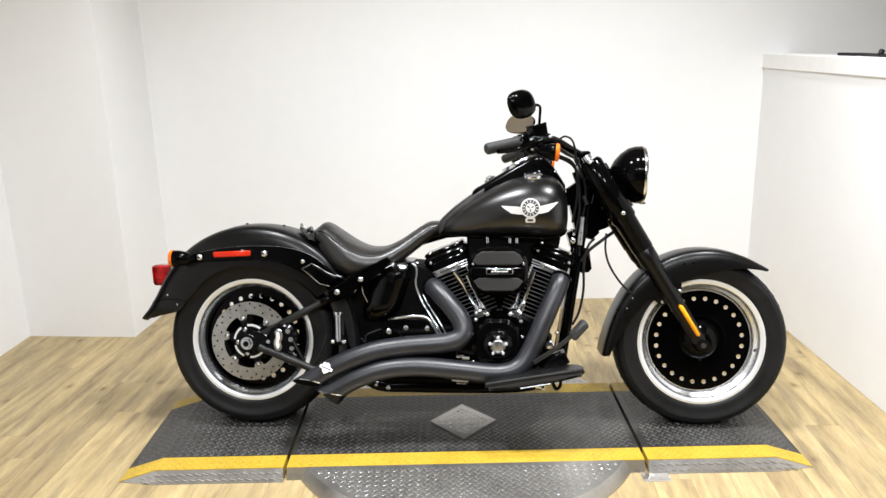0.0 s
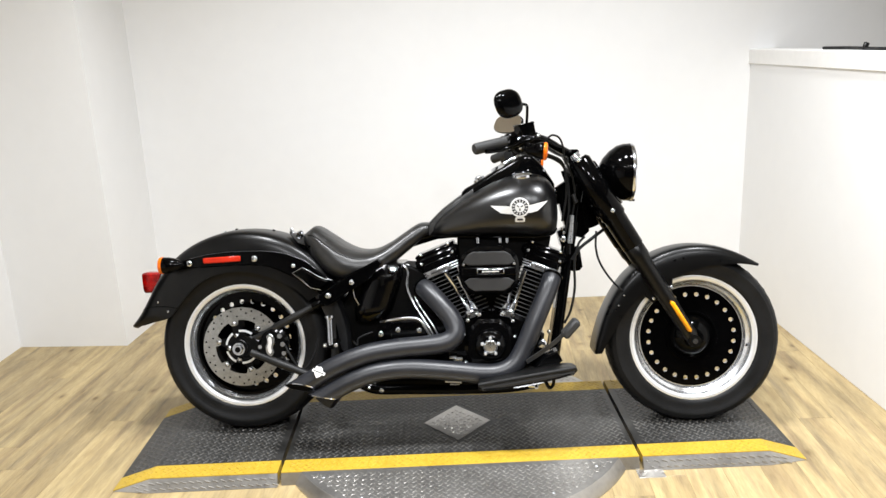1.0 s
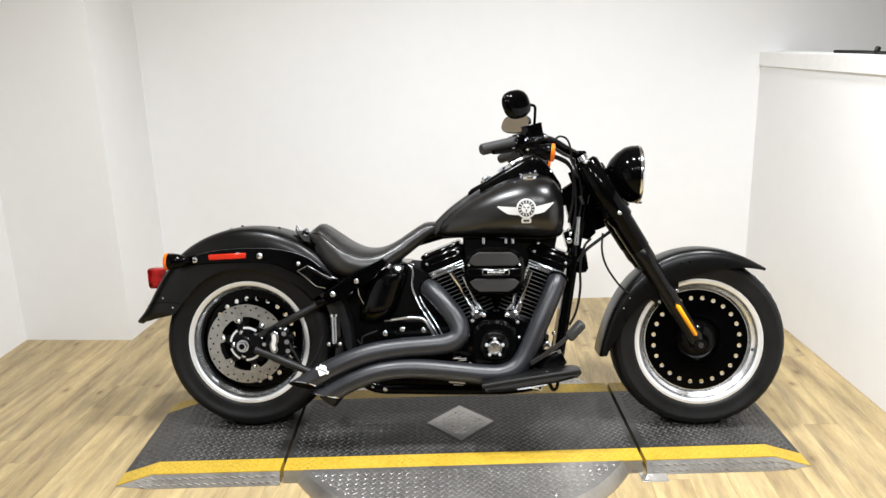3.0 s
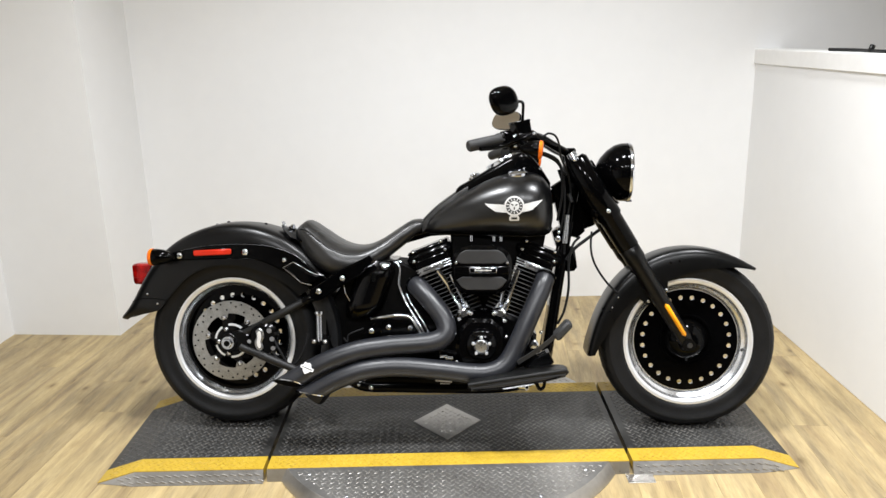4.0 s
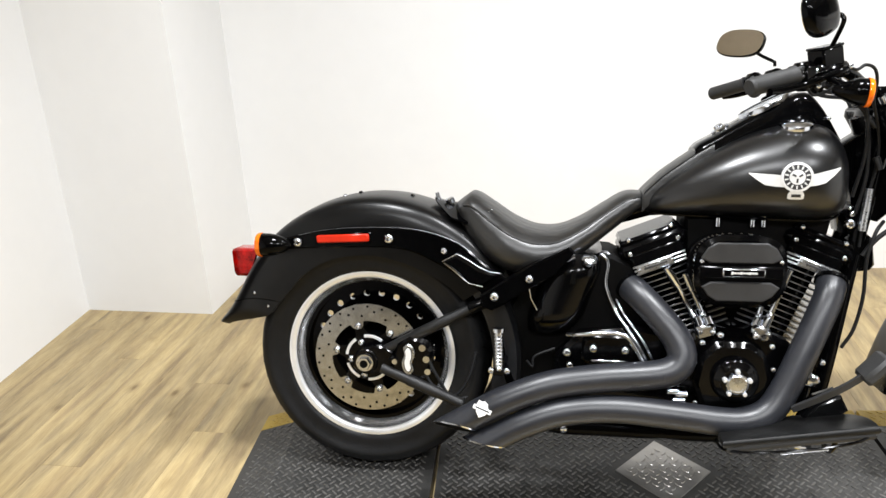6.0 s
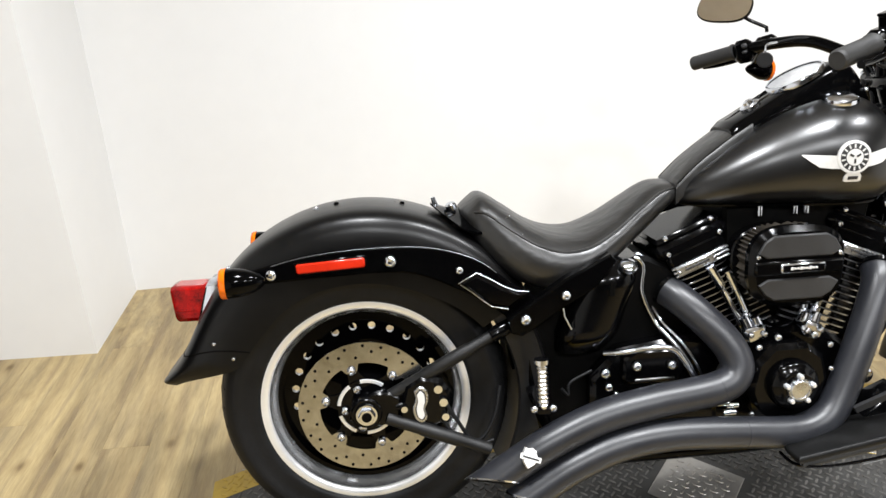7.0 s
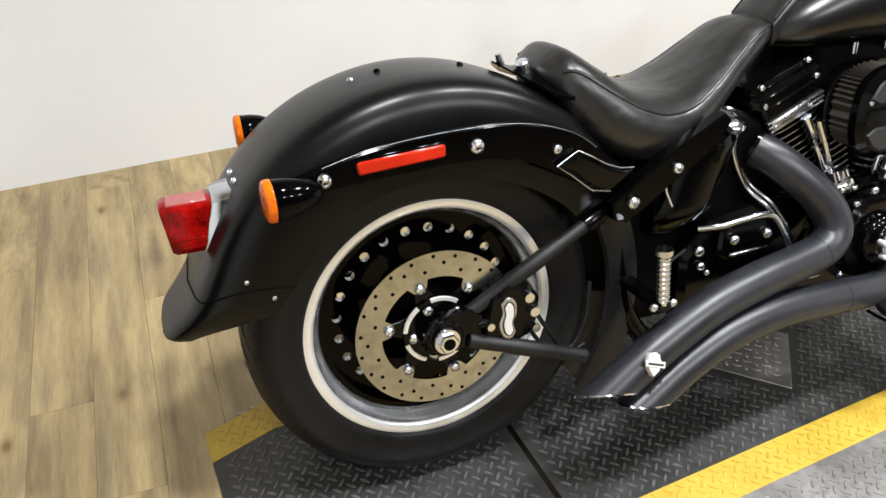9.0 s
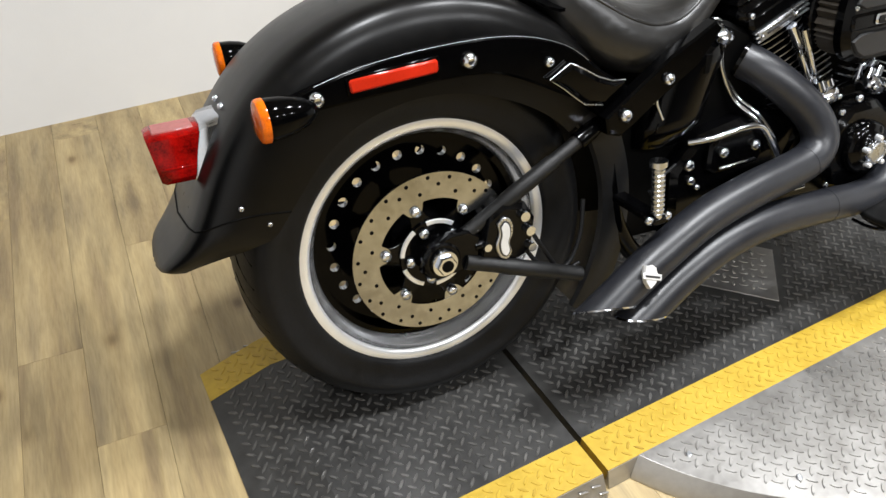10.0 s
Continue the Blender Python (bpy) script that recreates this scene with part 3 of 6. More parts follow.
def wheel(name, c, half, flange, radius, rim_r, label, disc_y, hole, deep=0.042, ring=0.158):
    w = part(name, Geo().tube([(0, -half, 0), (0, half, 0)], 0.012, 12), CHROME, bike, label)
    w.matrix_local = Matrix.Translation(c)
    prof = []
    for y, r in ((flange - 0.004, rim_r - 0.006), (flange + 0.006, rim_r + 0.004), (half * 0.93, rim_r + 0.028), (half, rim_r + 0.048), (half * 0.965, radius - 0.030), (half * 0.86, radius - 0.017), (half * 0.62, radius - 0.0065), (half * 0.32, radius - 0.0015), (0, radius)):
        prof.append((-y, r))
    prof = prof + [(-y, r) for y, r in reversed(prof[:-1])]
    line = [(p[0], p[1]) for p in spline([(y, 0, r) for y, r in prof], 3) for p in [(p[0], p[2])]]
    part("tyre", Geo().lathe(line, 96), RUBBER, w, "black road tyre with fine tread grooves")
    g = Geo()
    for i in range(44):
        a = 2 * math.pi * i / 44
        for k in (-1, 1):
            pts = []
            for t in (0.0, 0.35, 0.7, 1.0):
                y = k * half * (0.18 + 0.66 * t)
                rr = radius - 0.0015 - 0.0165 * max(0.0, (abs(y) / half - 0.2) / 0.66) ** 2
                b = a + k * 0.05 + 0.16 * t
                pts.append((rr * math.cos(b), y, rr * math.sin(b)))
            g.tube(pts, 0.0022, 5)
    tagged(part("tread_groove", g, DARK, w, smooth=0), kind="stuff")
    f = flange
    for k in (-1, 1):
        part("rim_lip", Geo().lathe([(k * (f - 0.010), rim_r + 0.001), (k * (f - 0.002), rim_r + 0.002), (k * (f - 0.0005), rim_r - 0.002), (k * f, rim_r - 0.006), (k * (f - 0.0004), rim_r - 0.011), (k * (f - 0.0018), rim_r - 0.016), (k * (f - 0.004), rim_r - 0.0195), (k * (f - 0.0065), rim_r - 0.0212)], 128), POLISHED, w, "polished aluminium rim lip")
        steps = ((0.0065, 0.0212), (0.010, 0.0225), (0.020, 0.027), (0.024, 0.0315), (0.027, 0.033), (0.036, 0.0365), (0.036, 0.040), (0.05, 0.042))
        part("rim_step", Geo().lathe([(k * (f - y), rim_r - 0.0212 - (r - 0.0212) * (deep - 0.0212) / 0.0208) for y, r in steps], 128), BARREL, w, "mirror-polished stepped inner rim")
    part("rim_barrel", Geo().lathe([(-f + 0.035, rim_r - deep + 0.006), (f - 0.035, rim_r - deep + 0.006), (f - 0.035, rim_r - deep - 0.004), (-f + 0.035, rim_r - deep - 0.004)], 96, closed=True), GLOSS, w, "gloss black rim barrel")
    part("wheel_disc", disc_with_holes(0.05, ring, rim_r - deep + 0.001, hole, 24, disc_y, disc_y + 0.012), [GLOSS, FIN_EDGE], w, "gloss black disc with a ring of bullet holes")
    return w


rear = wheel("rear_wheel", RW, 0.100, 0.084, 0.320, 0.231, "rear wheel with wide tyre and polished rim", -0.030, 0.0085)
pulley = part("drive_pulley", Geo().lathe([(0.094, 0.128), (0.096, 0.148), (0.100, 0.152), (0.122, 0.152), (0.122, 0.128)], 72, closed=True), DARK, rear, "black drive belt pulley")
for k in range(6):
    part("pulley_spoke", Geo().prism([(0.040, -0.016), (0.130, -0.012), (0.130, 0.012), (0.040, 0.016)], 0.096, 0.110, 0.002, Matrix.Rotation(2 * math.pi * k / 6 + 0.2, 4, "Y")), DARK, pulley)
front = wheel("front_wheel", FW, 0.070, 0.056, 0.311, 0.231, "front wheel with bullet-hole disc", -0.022, 0.0078, 0.053, 0.1545)


def brake_disc(w, y, r1, r0, label):
    g, holes = Geo(), 44
    g.lathe([(y, r0), (y, r1), (y + 0.005, r1), (y + 0.005, r0)], 96, closed=True)
    d = part("brake_disc", g, STEEL, w, label)
    dot = Geo().lathe([(y + 0.001, 0.0034), (y - 0.0006, 0.0034)], 8)
    hg = Geo()
    for i in range(holes):
        a = 2 * math.pi * i / holes
        r = r0 + (r1 - r0) * (0.30, 0.80, 0.55, 0.84)[i % 4]
        hg.add([(x + r * math.cos(a), yy, z + r * math.sin(a)) for x, yy, z in dot.v], dot.f)
    # dark dots on the disc's face paint the shade of the drilled holes
    tagged(part("drill_hole_shade", hg, DARK, d, smooth=0), kind="stuff")
    c = Geo()
    for i in range(6):
        a = 2 * math.pi * i / 6 - 0.21
        m = Matrix.Rotation(-a, 4, "Y")
        arm = Geo().prism([(0.05, -0.026), (0.074, -0.014), (0.093, -0.010), (0.097, 0.0), (0.093, 0.010), (0.074, 0.014), (0.05, 0.02)], y + 0.003, y + 0.010, 0.001, m)
        part("carrier_arm", arm, ENAMEL, d)
        part("disc_tab", Geo().prism([(r0 + 0.004, -0.026), (r0 - 0.004, -0.018), (0.086, -0.013), (0.080, -0.006), (0.080, 0.006), (0.086, 0.013), (r0 - 0.004, 0.018), (r0 + 0.004, 0.026)], y + 0.0004, y + 0.0046, 0.0, m), STEEL, d, "", 0)
    c.lathe([(y - 0.002, 0.032), (y - 0.002, 0.062), (y + 0.008, 0.062), (y + 0.008, 0.032)], 48, closed=True)
    part("disc_carrier", c, ENAMEL, w, "black brake disc carrier")
    for i in range(6):
        a = 2 * math.pi * i / 6 - 0.21
        bolt(d, (0.0885 * math.cos(a), y + 0.001, 0.0885 * math.sin(a)), 0.0092)
    for i in range(5):
        a = 2 * math.pi * (i + 0.5) / 5 + 0.7
        arc = [[(r * math.cos(a + q), yy, r * math.sin(a + q)) for yy, r in ((y - 0.001, 0.055), (y - 0.0035, 0.056), (y - 0.0035, 0.0625), (y - 0.001, 0.0635))] for q in (-0.42, -0.3, -0.15, 0, 0.15, 0.3, 0.42)]
        part("carrier_arc", Geo().loft(arc), POLISHED, w, "machined edge of the carrier")
    for i in range(5):
        a = 2 * math.pi * i / 5 + 0.7
        bolt(w, (0.046 * math.cos(a), y - 0.003, 0.046 * math.sin(a)), 0.0092)
    return d


brake_disc(rear, -0.108, 0.146, 0.100, "drilled steel brake disc, mottled grey")
part("hub", Geo().lathe([(-0.118, 0.022), (-0.116, 0.034), (-0.085, 0.036), (-0.06, 0.05), (-0.02, 0.055), (0.09, 0.05)], 40), ENAMEL, rear, "gloss black hub")
part("hub", Geo().lathe([(-0.082, 0.014), (-0.080, 0.03), (-0.06, 0.036), (-0.05, 0.058), (-0.036, 0.066), (-0.028, 0.075), (-0.02, 0.08), (0.06, 0.06)], 40), GLOSS, front, "gloss black hub")
part("hub_ring", Geo().lathe([(-0.024, 0.083), (-0.030, 0.088), (-0.030, 0.092), (-0.022, 0.096)], 64), GLOSS, front)
part("valve_stem", Geo().tube([(0.198, -0.03, -0.03), (0.19, -0.05, -0.032)], 0.004, 8), RUBBER, front)


# fenders
def fender(name, c, rows, wide, drop, label, mat=SATIN, taper=0.0):
    """A rounded mudguard round a wheel: rows of (angle, outer radius, side edge radius)."""
    g, rings = Geo(), []
    a0, a1, n = rows[0][0], rows[-1][0], 128

    def section(ang, inner):
        ro, ri = blend(rows, ang)
        half = wide * (1 - taper * max(0.0, (ang - 156) / 14) ** 2 - (0.45 * max(0.0, (ang - 169.2) / 2.6) ** 2 if taper else 0.0))
        t = 0.0035 if inner else 0.0
        depth = ro - ri
        pts = [(half - t, ri), (half - t, ri + 0.25 * depth), (half * 0.992 - t, ri + 0.5 * depth), (half * 0.965 - t, ri + 0.7 * depth), (half * 0.90 - t, ro - 0.15 * depth - t * 0.6), (half * 0.80 - t * 0.7, ro - 0.072 * depth - t), (half * 0.62, ro - 0.028 * depth - t), (half * 0.35, ro - drop * 0.3 - t), (0, ro - t)]
        full = [(-y, r) for y, r in pts] + [(y, r) for y, r in reversed(pts[:-1])]
        ca, sa = math.cos(radians(ang)), math.sin(radians(ang))
        return [(c.x + r * ca, y, c.z + r * sa) for y, r in full]

    for i in range(n + 1):
        ang = a0 + (a1 - a0) * i / n
        rings.append(section(ang, False) + section(ang, True)[::-1])
    return part(name, g.loft(rings), mat, bike, label, smooth=50), section


rf, tail_section = fender("rear_fender", RW, [(33, 0.428, 0.305), (62, 0.433, 0.283), (88, 0.430, 0.279), (112, 0.422, 0.280), (125, 0.416, 0.277), (138, 0.407, 0.272), (150, 0.400, 0.276), (157, 0.401, 0.288), (162, 0.408, 0.325), (165.5, 0.418, 0.362), (168, 0.429, 0.390), (169.8, 0.437, 0.406), (171, 0.441, 0.419), (171.6, 0.441, 0.430)], 0.128, 0.006, "satin black rear fender with flipped tail", taper=0.34)
ff, _ = fender("front_fender", FW, [(50, 0.350, 0.338), (57, 0.346, 0.318), (70, 0.343, 0.284), (90, 0.340, 0.252), (104, 0.338, 0.238), (120, 0.335, 0.237), (137, 0.332, 0.246), (156, 0.331, 0.264), (174, 0.342, 0.290), (188, 0.362, 0.334)], 0.086, 0.004, "satin black front fender")
part("inner_fender", Geo().loft([[(RW.x + r * math.cos(a), y, RW.z + r * math.sin(a)) for y, r in ((-0.112, 0.330), (-0.121, 0.334), (-0.124, 0.345), (-0.1245, 0.372), (-0.120, 0.392), (-0.10, 0.401), (0, 0.405), (0.10, 0.401), (0.120, 0.392), (0.124, 0.345), (0.112, 0.330), (0.09, 0.36), (0, 0.37), (-0.09, 0.36))] for a in (radians(-36 + 3 * i) for i in range(26))]), MUDGUARD, bike, "satin charcoal-black inner mudguard", smooth=50)
seam_line = []
for k in range(17):
    q = abs(k - 8) / 8
    ring = tail_section(160.5 - 4.0 * q - 9.5 * max(0.0, q - 0.45) / 0.55, False)
    seam_line.append(Vector(ring[k]))
part("tail_seam", Geo().tube(seam_line, 0.0016, 6), DARK, rf, "dark seam of the fender tail")


# ---- tank, seat, lights and struts ----
TANK = [(-0.128, 0.018, 0.700, 0.722), (-0.105, 0.060, 0.694, 0.746), (-0.065, 0.094, 0.690, 0.782), (0.035, 0.135, 0.688, 0.850), (0.135, 0.160, 0.686, 0.899), (0.220, 0.174, 0.684, 0.919), (0.285, 0.166, 0.684, 0.911), (0.320, 0.142, 0.690, 0.884), (0.338, 0.105, 0.705, 0.847), (0.347, 0.040, 0.735, 0.80)]
TN, TB = 2.5, 1.18


def tank_ring(x, n=40, grow=0.0):
    w, zb, zt = blend(TANK, x)
    out = []
    for i in range(n):
        a = 2 * math.pi * i / n
        c, s = math.cos(a), math.sin(a)
        g = 0.5 + 0.5 * math.copysign(abs(s) ** (2 / TN), s)
        out.append((x, (w + grow) * math.copysign(abs(c) ** (2 / TN), c), zb - grow + (zt - zb + 2 * grow) * g**TB))
    return out


def tank_y(x, z):
    w, zb, zt = blend(TANK, x)
    g = max(0.0, min(1.0, (z - zb) / (zt - zb))) ** (1 / TB)
    s = abs(2 * g - 1) ** (TN / 2)
    return -w * max(0.0, 1 - s * s) ** (0.5 * 2 / TN)


tank = part("fuel_tank", Geo().loft([tank_ring(-0.128 + 0.475 * i / 60) for i in range(61)]), DENIM, bike, "satin black teardrop fuel tank", smooth=60)
seam = []
for i in range(41):
    x = -0.10 + 0.44 * i / 40
    w, zb, zt = blend(TANK, x)
    seam.append((x, -w * 0.62, zb + 0.004))
part("tank_seam", Geo().tube(seam, 0.004, 6), GLOSS, tank)


def on_tank(rows, lift, mat, name, label):
    """A thin badge laid on the tank's side: rows of (x, low z, high z)."""
    g, front_, back_ = Geo(), [], []
    for x, lo, hi in rows:
        for k in range(5):
            z = lo + (hi - lo) * k / 4
            y = tank_y(x, z)
            front_.append((x, y - lift, z))
            back_.append((x, y + 0.001, z))
    n, vs, fs = len(rows), front_ + back_, []
    for i in range(n - 1):
        for k in range(4):
            a = i * 5 + k
            fs += [(a, a + 1, a + 6, a + 5), tuple(q + 5 * n for q in (a + 5, a + 6, a + 1, a))]
    rim = [i * 5 for i in range(n)] + [(n - 1) * 5 + k for k in range(1, 5)] + [i * 5 + 4 for i in reversed(range(n - 1))] + [k for k in (3, 2, 1)]
    for i, a in enumerate(rim):
        b = rim[(i + 1) % len(rim)]
        fs.append((a, b, b + 5 * n, a + 5 * n))
    return part(name, g.add(vs, fs), mat, tank, label, smooth=30)


def tank_disc(cx, cz, r0, r1, lift, mat, name, label="", n=40):
    rings = []
    for r, d in ((r1, -0.001), (r1, lift), (r0, lift)):
        rings.append([(cx + r * math.cos(a), tank_y(cx + r * math.cos(a), cz + r * math.sin(a)) - d, cz + r * math.sin(a)) for a in (2 * math.pi * j / n for j in range(n))])
    g = Geo().loft(rings, caps=False)
    if r0 < 0.002:
        g.add(rings[-1], [tuple(range(n))])
    return part(name, g, mat, tank, label)


EX, EZ = 0.205, 0.795
on_tank([(EX - 0.100, 0.801, 0.803), (EX - 0.085, 0.789, 0.802), (EX - 0.066, 0.776, 0.801), (EX - 0.045, 0.773, 0.800), (EX - 0.026, 0.772, 0.798)], 0.0022, SILVER, "emblem_wing", "silver wing-shaped emblem")
on_tank([(EX + 0.026, 0.774, 0.800), (EX + 0.045, 0.777, 0.804), (EX + 0.062, 0.782, 0.808), (EX + 0.080, 0.798, 0.812), (EX + 0.096, 0.813, 0.816)], 0.0022, SILVER, "emblem_wing", "silver wing-shaped emblem")
tank_disc(EX, EZ, 0.0285, 0.034, 0.0036, SILVER, "emblem_ring", "silver emblem ring")
tank_disc(EX, EZ, 0.017, 0.0285, 0.0028, CHARCOAL, "emblem_band", "dark emblem band")
tank_disc(EX, EZ, 0.001, 0.017, 0.0034, SILVER, "emblem_centre", "silver emblem centre")
for k in range(14):
    a = 2 * math.pi * (k + 0.5) / 14
    if abs(math.sin(a)) > 0.2:
        x, z = EX + 0.023 * math.cos(a), EZ + 0.023 * math.sin(a)
        part("emblem_bar", Geo().box((0.0032, 0.001, 0.008), Matrix.Translation((x, tank_y(x, z) - 0.0031, z)) @ Matrix.Rotation(math.pi / 2 - a, 4, "Y")), SILVER, tank)
for k in range(3):
    a = 2 * math.pi * k / 3 + 0.5
    x, z = EX + 0.008 * math.cos(a), EZ + 0.008 * math.sin(a)
    part("emblem_bar", Geo().box((0.009, 0.001, 0.004), Matrix.Translation((x, tank_y(x, z) - 0.0039, z)) @ Matrix.Rotation(-a, 4, "Y")), CHARCOAL, tank)
on_tank([(EX - 0.017, 0.746, 0.756), (EX - 0.012, 0.744, 0.764), (EX + 0.012, 0.744, 0.764), (EX + 0.017, 0.746, 0.756)], 0.0026, SILVER, "emblem_tab", "silver emblem tab")
on_tank([(EX - 0.010, 0.749, 0.756), (EX + 0.010, 0.749, 0.756)], 0.0034, CHARCOAL, "emblem_bar", "")

# dash: a leather strip, the console and its dial
rings = []
for i in range(21):
    x = -0.122 + 0.165 * i / 20
    w, zb, zt = blend(TANK, x)
    h = 0.060 + 0.005 * i / 20
    edge = [(1.0, -0.030), (1.0, 0.002), (0.985, 0.0065), (0.95, 0.0095), (0.80, 0.0140), (0.55, 0.0180), (0.25, 0.0195)]
    rings.append([(x, -h * k, zt + z) for k, z in edge] + [(x, h * k, zt + z) for k, z in reversed(edge)])
part("dash_strip", Geo().loft(rings), LEATHER, tank, "black leather dash strip", smooth=50)
for s in (-1, 1):
    seam = [(-0.118 + 0.150 * i / 20, s * 0.0575, blend(TANK, -0.118 + 0.150 * i / 20)[2] + 0.0105) for i in range(21)]
    part("dash_seam", Geo().tube(seam, 0.0013, 6), DARK, tank)
CON = [(0.000, 0.057, 0.81, 0.853), (0.005, 0.058, 0.82, 0.861), (0.046, 0.059, 0.84, 0.884), (0.10, 0.060, 0.86, 0.916), (0.16, 0.063, 0.89, 0.950), (0.215, 0.066, 0.895, 0.979), (0.245, 0.064, 0.895, 0.985), (0.258, 0.061, 0.89, 0.980), (0.285, 0.053, 0.88, 0.953), (0.312, 0.042, 0.86, 0.916), (0.338, 0.030, 0.84, 0.876)]
rings = []
for i in range(33):
    x = 0.338 * i / 32
    w, zb, zt = blend(CON, x)
    rings.append([(x, -w * 1.1, zb), (x, -w * 1.02, zt - 0.018), (x, -w * 0.9, zt - 0.006), (x, -w * 0.7, zt), (x, w * 0.7, zt), (x, w * 0.9, zt - 0.006), (x, w * 1.02, zt - 0.018), (x, w * 1.1, zb)])
console = part("console", Geo().loft(rings), GLOSS, tank, "gloss black tank console")
dm = facing((0.166, 0, 0.955), (0.46, 0, -0.89))
part("dial_rim", Geo().lathe([(0.006, 0.064), (-0.004, 0.064), (-0.007, 0.062), (-0.006, 0.0585)], 48, dm), CHROME, console, "thin chrome speedometer rim")
part("dial_face", Geo().lathe([(-0.003, 0.0595), (-0.006, 0.001)], 48, dm), DIAL, console, "pale glass dial face")
sm = facing((0.066, -0.004, 0.894), (0.52, 0, -0.85))
part("ignition_switch", Geo().lathe([(0.0, 0.022), (-0.008, 0.022), (-0.011, 0.019), (-0.011, 0.012), (-0.017, 0.011), (-0.019, 0.007)], 24, sm), CHROME, console, "chrome ignition switch cover")
cm = facing((0.219, -0.088, 0.902), (0.05, 0.25, -0.96))
part("filler_cap", Geo().lathe([(0.0, 0.036), (-0.004, 0.037), (-0.011, 0.0355), (-0.015, 0.030), (-0.018, 0.018), (-0.0185, 0.003)], 36, cm), CHROME, tank, "chrome fuel filler cap")
bolt(tank, (0.30, -0.05, 0.922), 0.006, (0, -0.3, 1))

# seat
SEAT = [(-0.590, 0.040, 0.694, 0.714), (-0.572, 0.082, 0.660, 0.728), (-0.545, 0.104, 0.618, 0.743), (-0.495, 0.128, 0.572, 0.713), (-0.445, 0.142, 0.550, 0.678), (-0.390, 0.143, 0.543, 0.654), (-0.330, 0.132, 0.556, 0.652), (-0.270, 0.113, 0.592, 0.676), (-0.210, 0.092, 0.638, 0.715), (-0.165, 0.078, 0.674, 0.742), (-0.135, 0.066, 0.698, 0.746), (-0.112, 0.046, 0.708, 0.742), (-0.098, 0.016, 0.716, 0.730)]
SECTION = [(0.0, 1.0), (0.25, 0.995), (0.5, 0.965), (0.70, 0.90), (0.84, 0.80), (0.90, 0.745), (0.935, 0.70), (0.985, 0.56), (1.0, 0.42), (0.985, 0.26), (0.93, 0.12), (0.84, 0.03), (0.72, 0.0)]


def seat_ring(x):
    w, zb, zt = blend(SEAT, x)
    half_ = [(-w * a, zb + (zt - zb) * b) for a, b in SECTION]
    return [(x, y, z) for y, z in half_] + [(x, -y, z) for y, z in reversed(half_[1:])]


seat = part("seat", Geo().loft([seat_ring(-0.590 + 0.492 * i / 64) for i in range(65)]), LEATHER, bike, "black leather solo seat, lightly creased", smooth=60)
for side in (-1, 1):
    line = []
    for i in range(49):
        x = -0.565 + 0.44 * i / 48
        w, zb, zt = blend(SEAT, x)
        line.append((x, side * w * 0.895, zb + (zt - zb) * 0.755))
    part("piping", Geo().tube(line, 0.0032, 8), LEATHER, seat, "stitched seam of the seat")
rings = []
for i in range(17):
    y = -0.105 + 0.21 * i / 16
    q = (abs(y) / 0.105) ** 1.6
    x0, z0 = -0.652 + 0.058 * q, 0.724 - 0.040 * q
    rings.append([(x0, y, z0 + 0.002), (x0, y, z0 - 0.002), (x0 + 0.030, y * 0.97, z0 - 0.014), (x0 + 0.068, y * 0.9, z0 - 0.018), (x0 + 0.068, y * 0.9, z0 - 0.012), (x0 + 0.030, y * 0.97, z0 - 0.009)])
part("seat_lip", Geo().loft(rings), GLOSS, seat, "black curved lip plate under the seat's rear edge", smooth=30)
part("seat_screw", Geo().lathe([(0, 0.012), (-0.012, 0.012), (-0.015, 0.009)], 14, facing((-0.606, -0.020, 0.712), (0.35, 0.1, -0.93))), CHROME, seat, "chrome seat screw")
part("seat_screw", Geo().tube([(-0.640, -0.004, 0.718), (-0.646, -0.004, 0.738)], [0.0065, 0.005], 12), CHROME, seat)
for x, z, y in ((-0.500, 0.700, -0.092), (-0.478, 0.664, -0.118)):
    part("seat_scuff", Geo().box((0.020, 0.0016, 0.0024), pose(x, y, z - 0.001, 35, -30, -15), 0.0006), STEEL, seat, "tan scuff in the leather")

# struts along the fender, both sides
STRUT = [(-1.03, 0.630), (-0.92, 0.655), (-0.80, 0.664), (-0.675, 0.659), (-0.575, 0.628), (-0.505, 0.573), (-0.45, 0.535), (-0.44, 0.500), (-0.478, 0.468), (-0.556, 0.534), (-0.678, 0.596), (-0.76, 0.610), (-0.884, 0.608), (-1.03, 0.602)]
SMOOTH = [(p[0], p[2]) for p in spline([(x, 0, z) for x, z in STRUT[:6]], 5)] + STRUT[6:9] + [(p[0], p[2]) for p in spline([(x, 0, z) for x, z in STRUT[9:]], 5)]
PLATE = [(-0.515, 0.500), (-0.470, 0.530), (-0.392, 0.580), (-0.345, 0.602), (-0.300, 0.625), (-0.285, 0.610), (-0.330, 0.555), (-0.400, 0.515), (-0.455, 0.478), (-0.485, 0.462), (-0.510, 0.470)]
COVER = [(-0.612, 0.580), (-0.574, 0.600), (-0.548, 0.586), (-0.520, 0.568), (-0.492, 0.556), (-0.466, 0.553), (-0.510, 0.518), (-0.545, 0.526), (-0.560, 0.538), (-0.585, 0.560)]
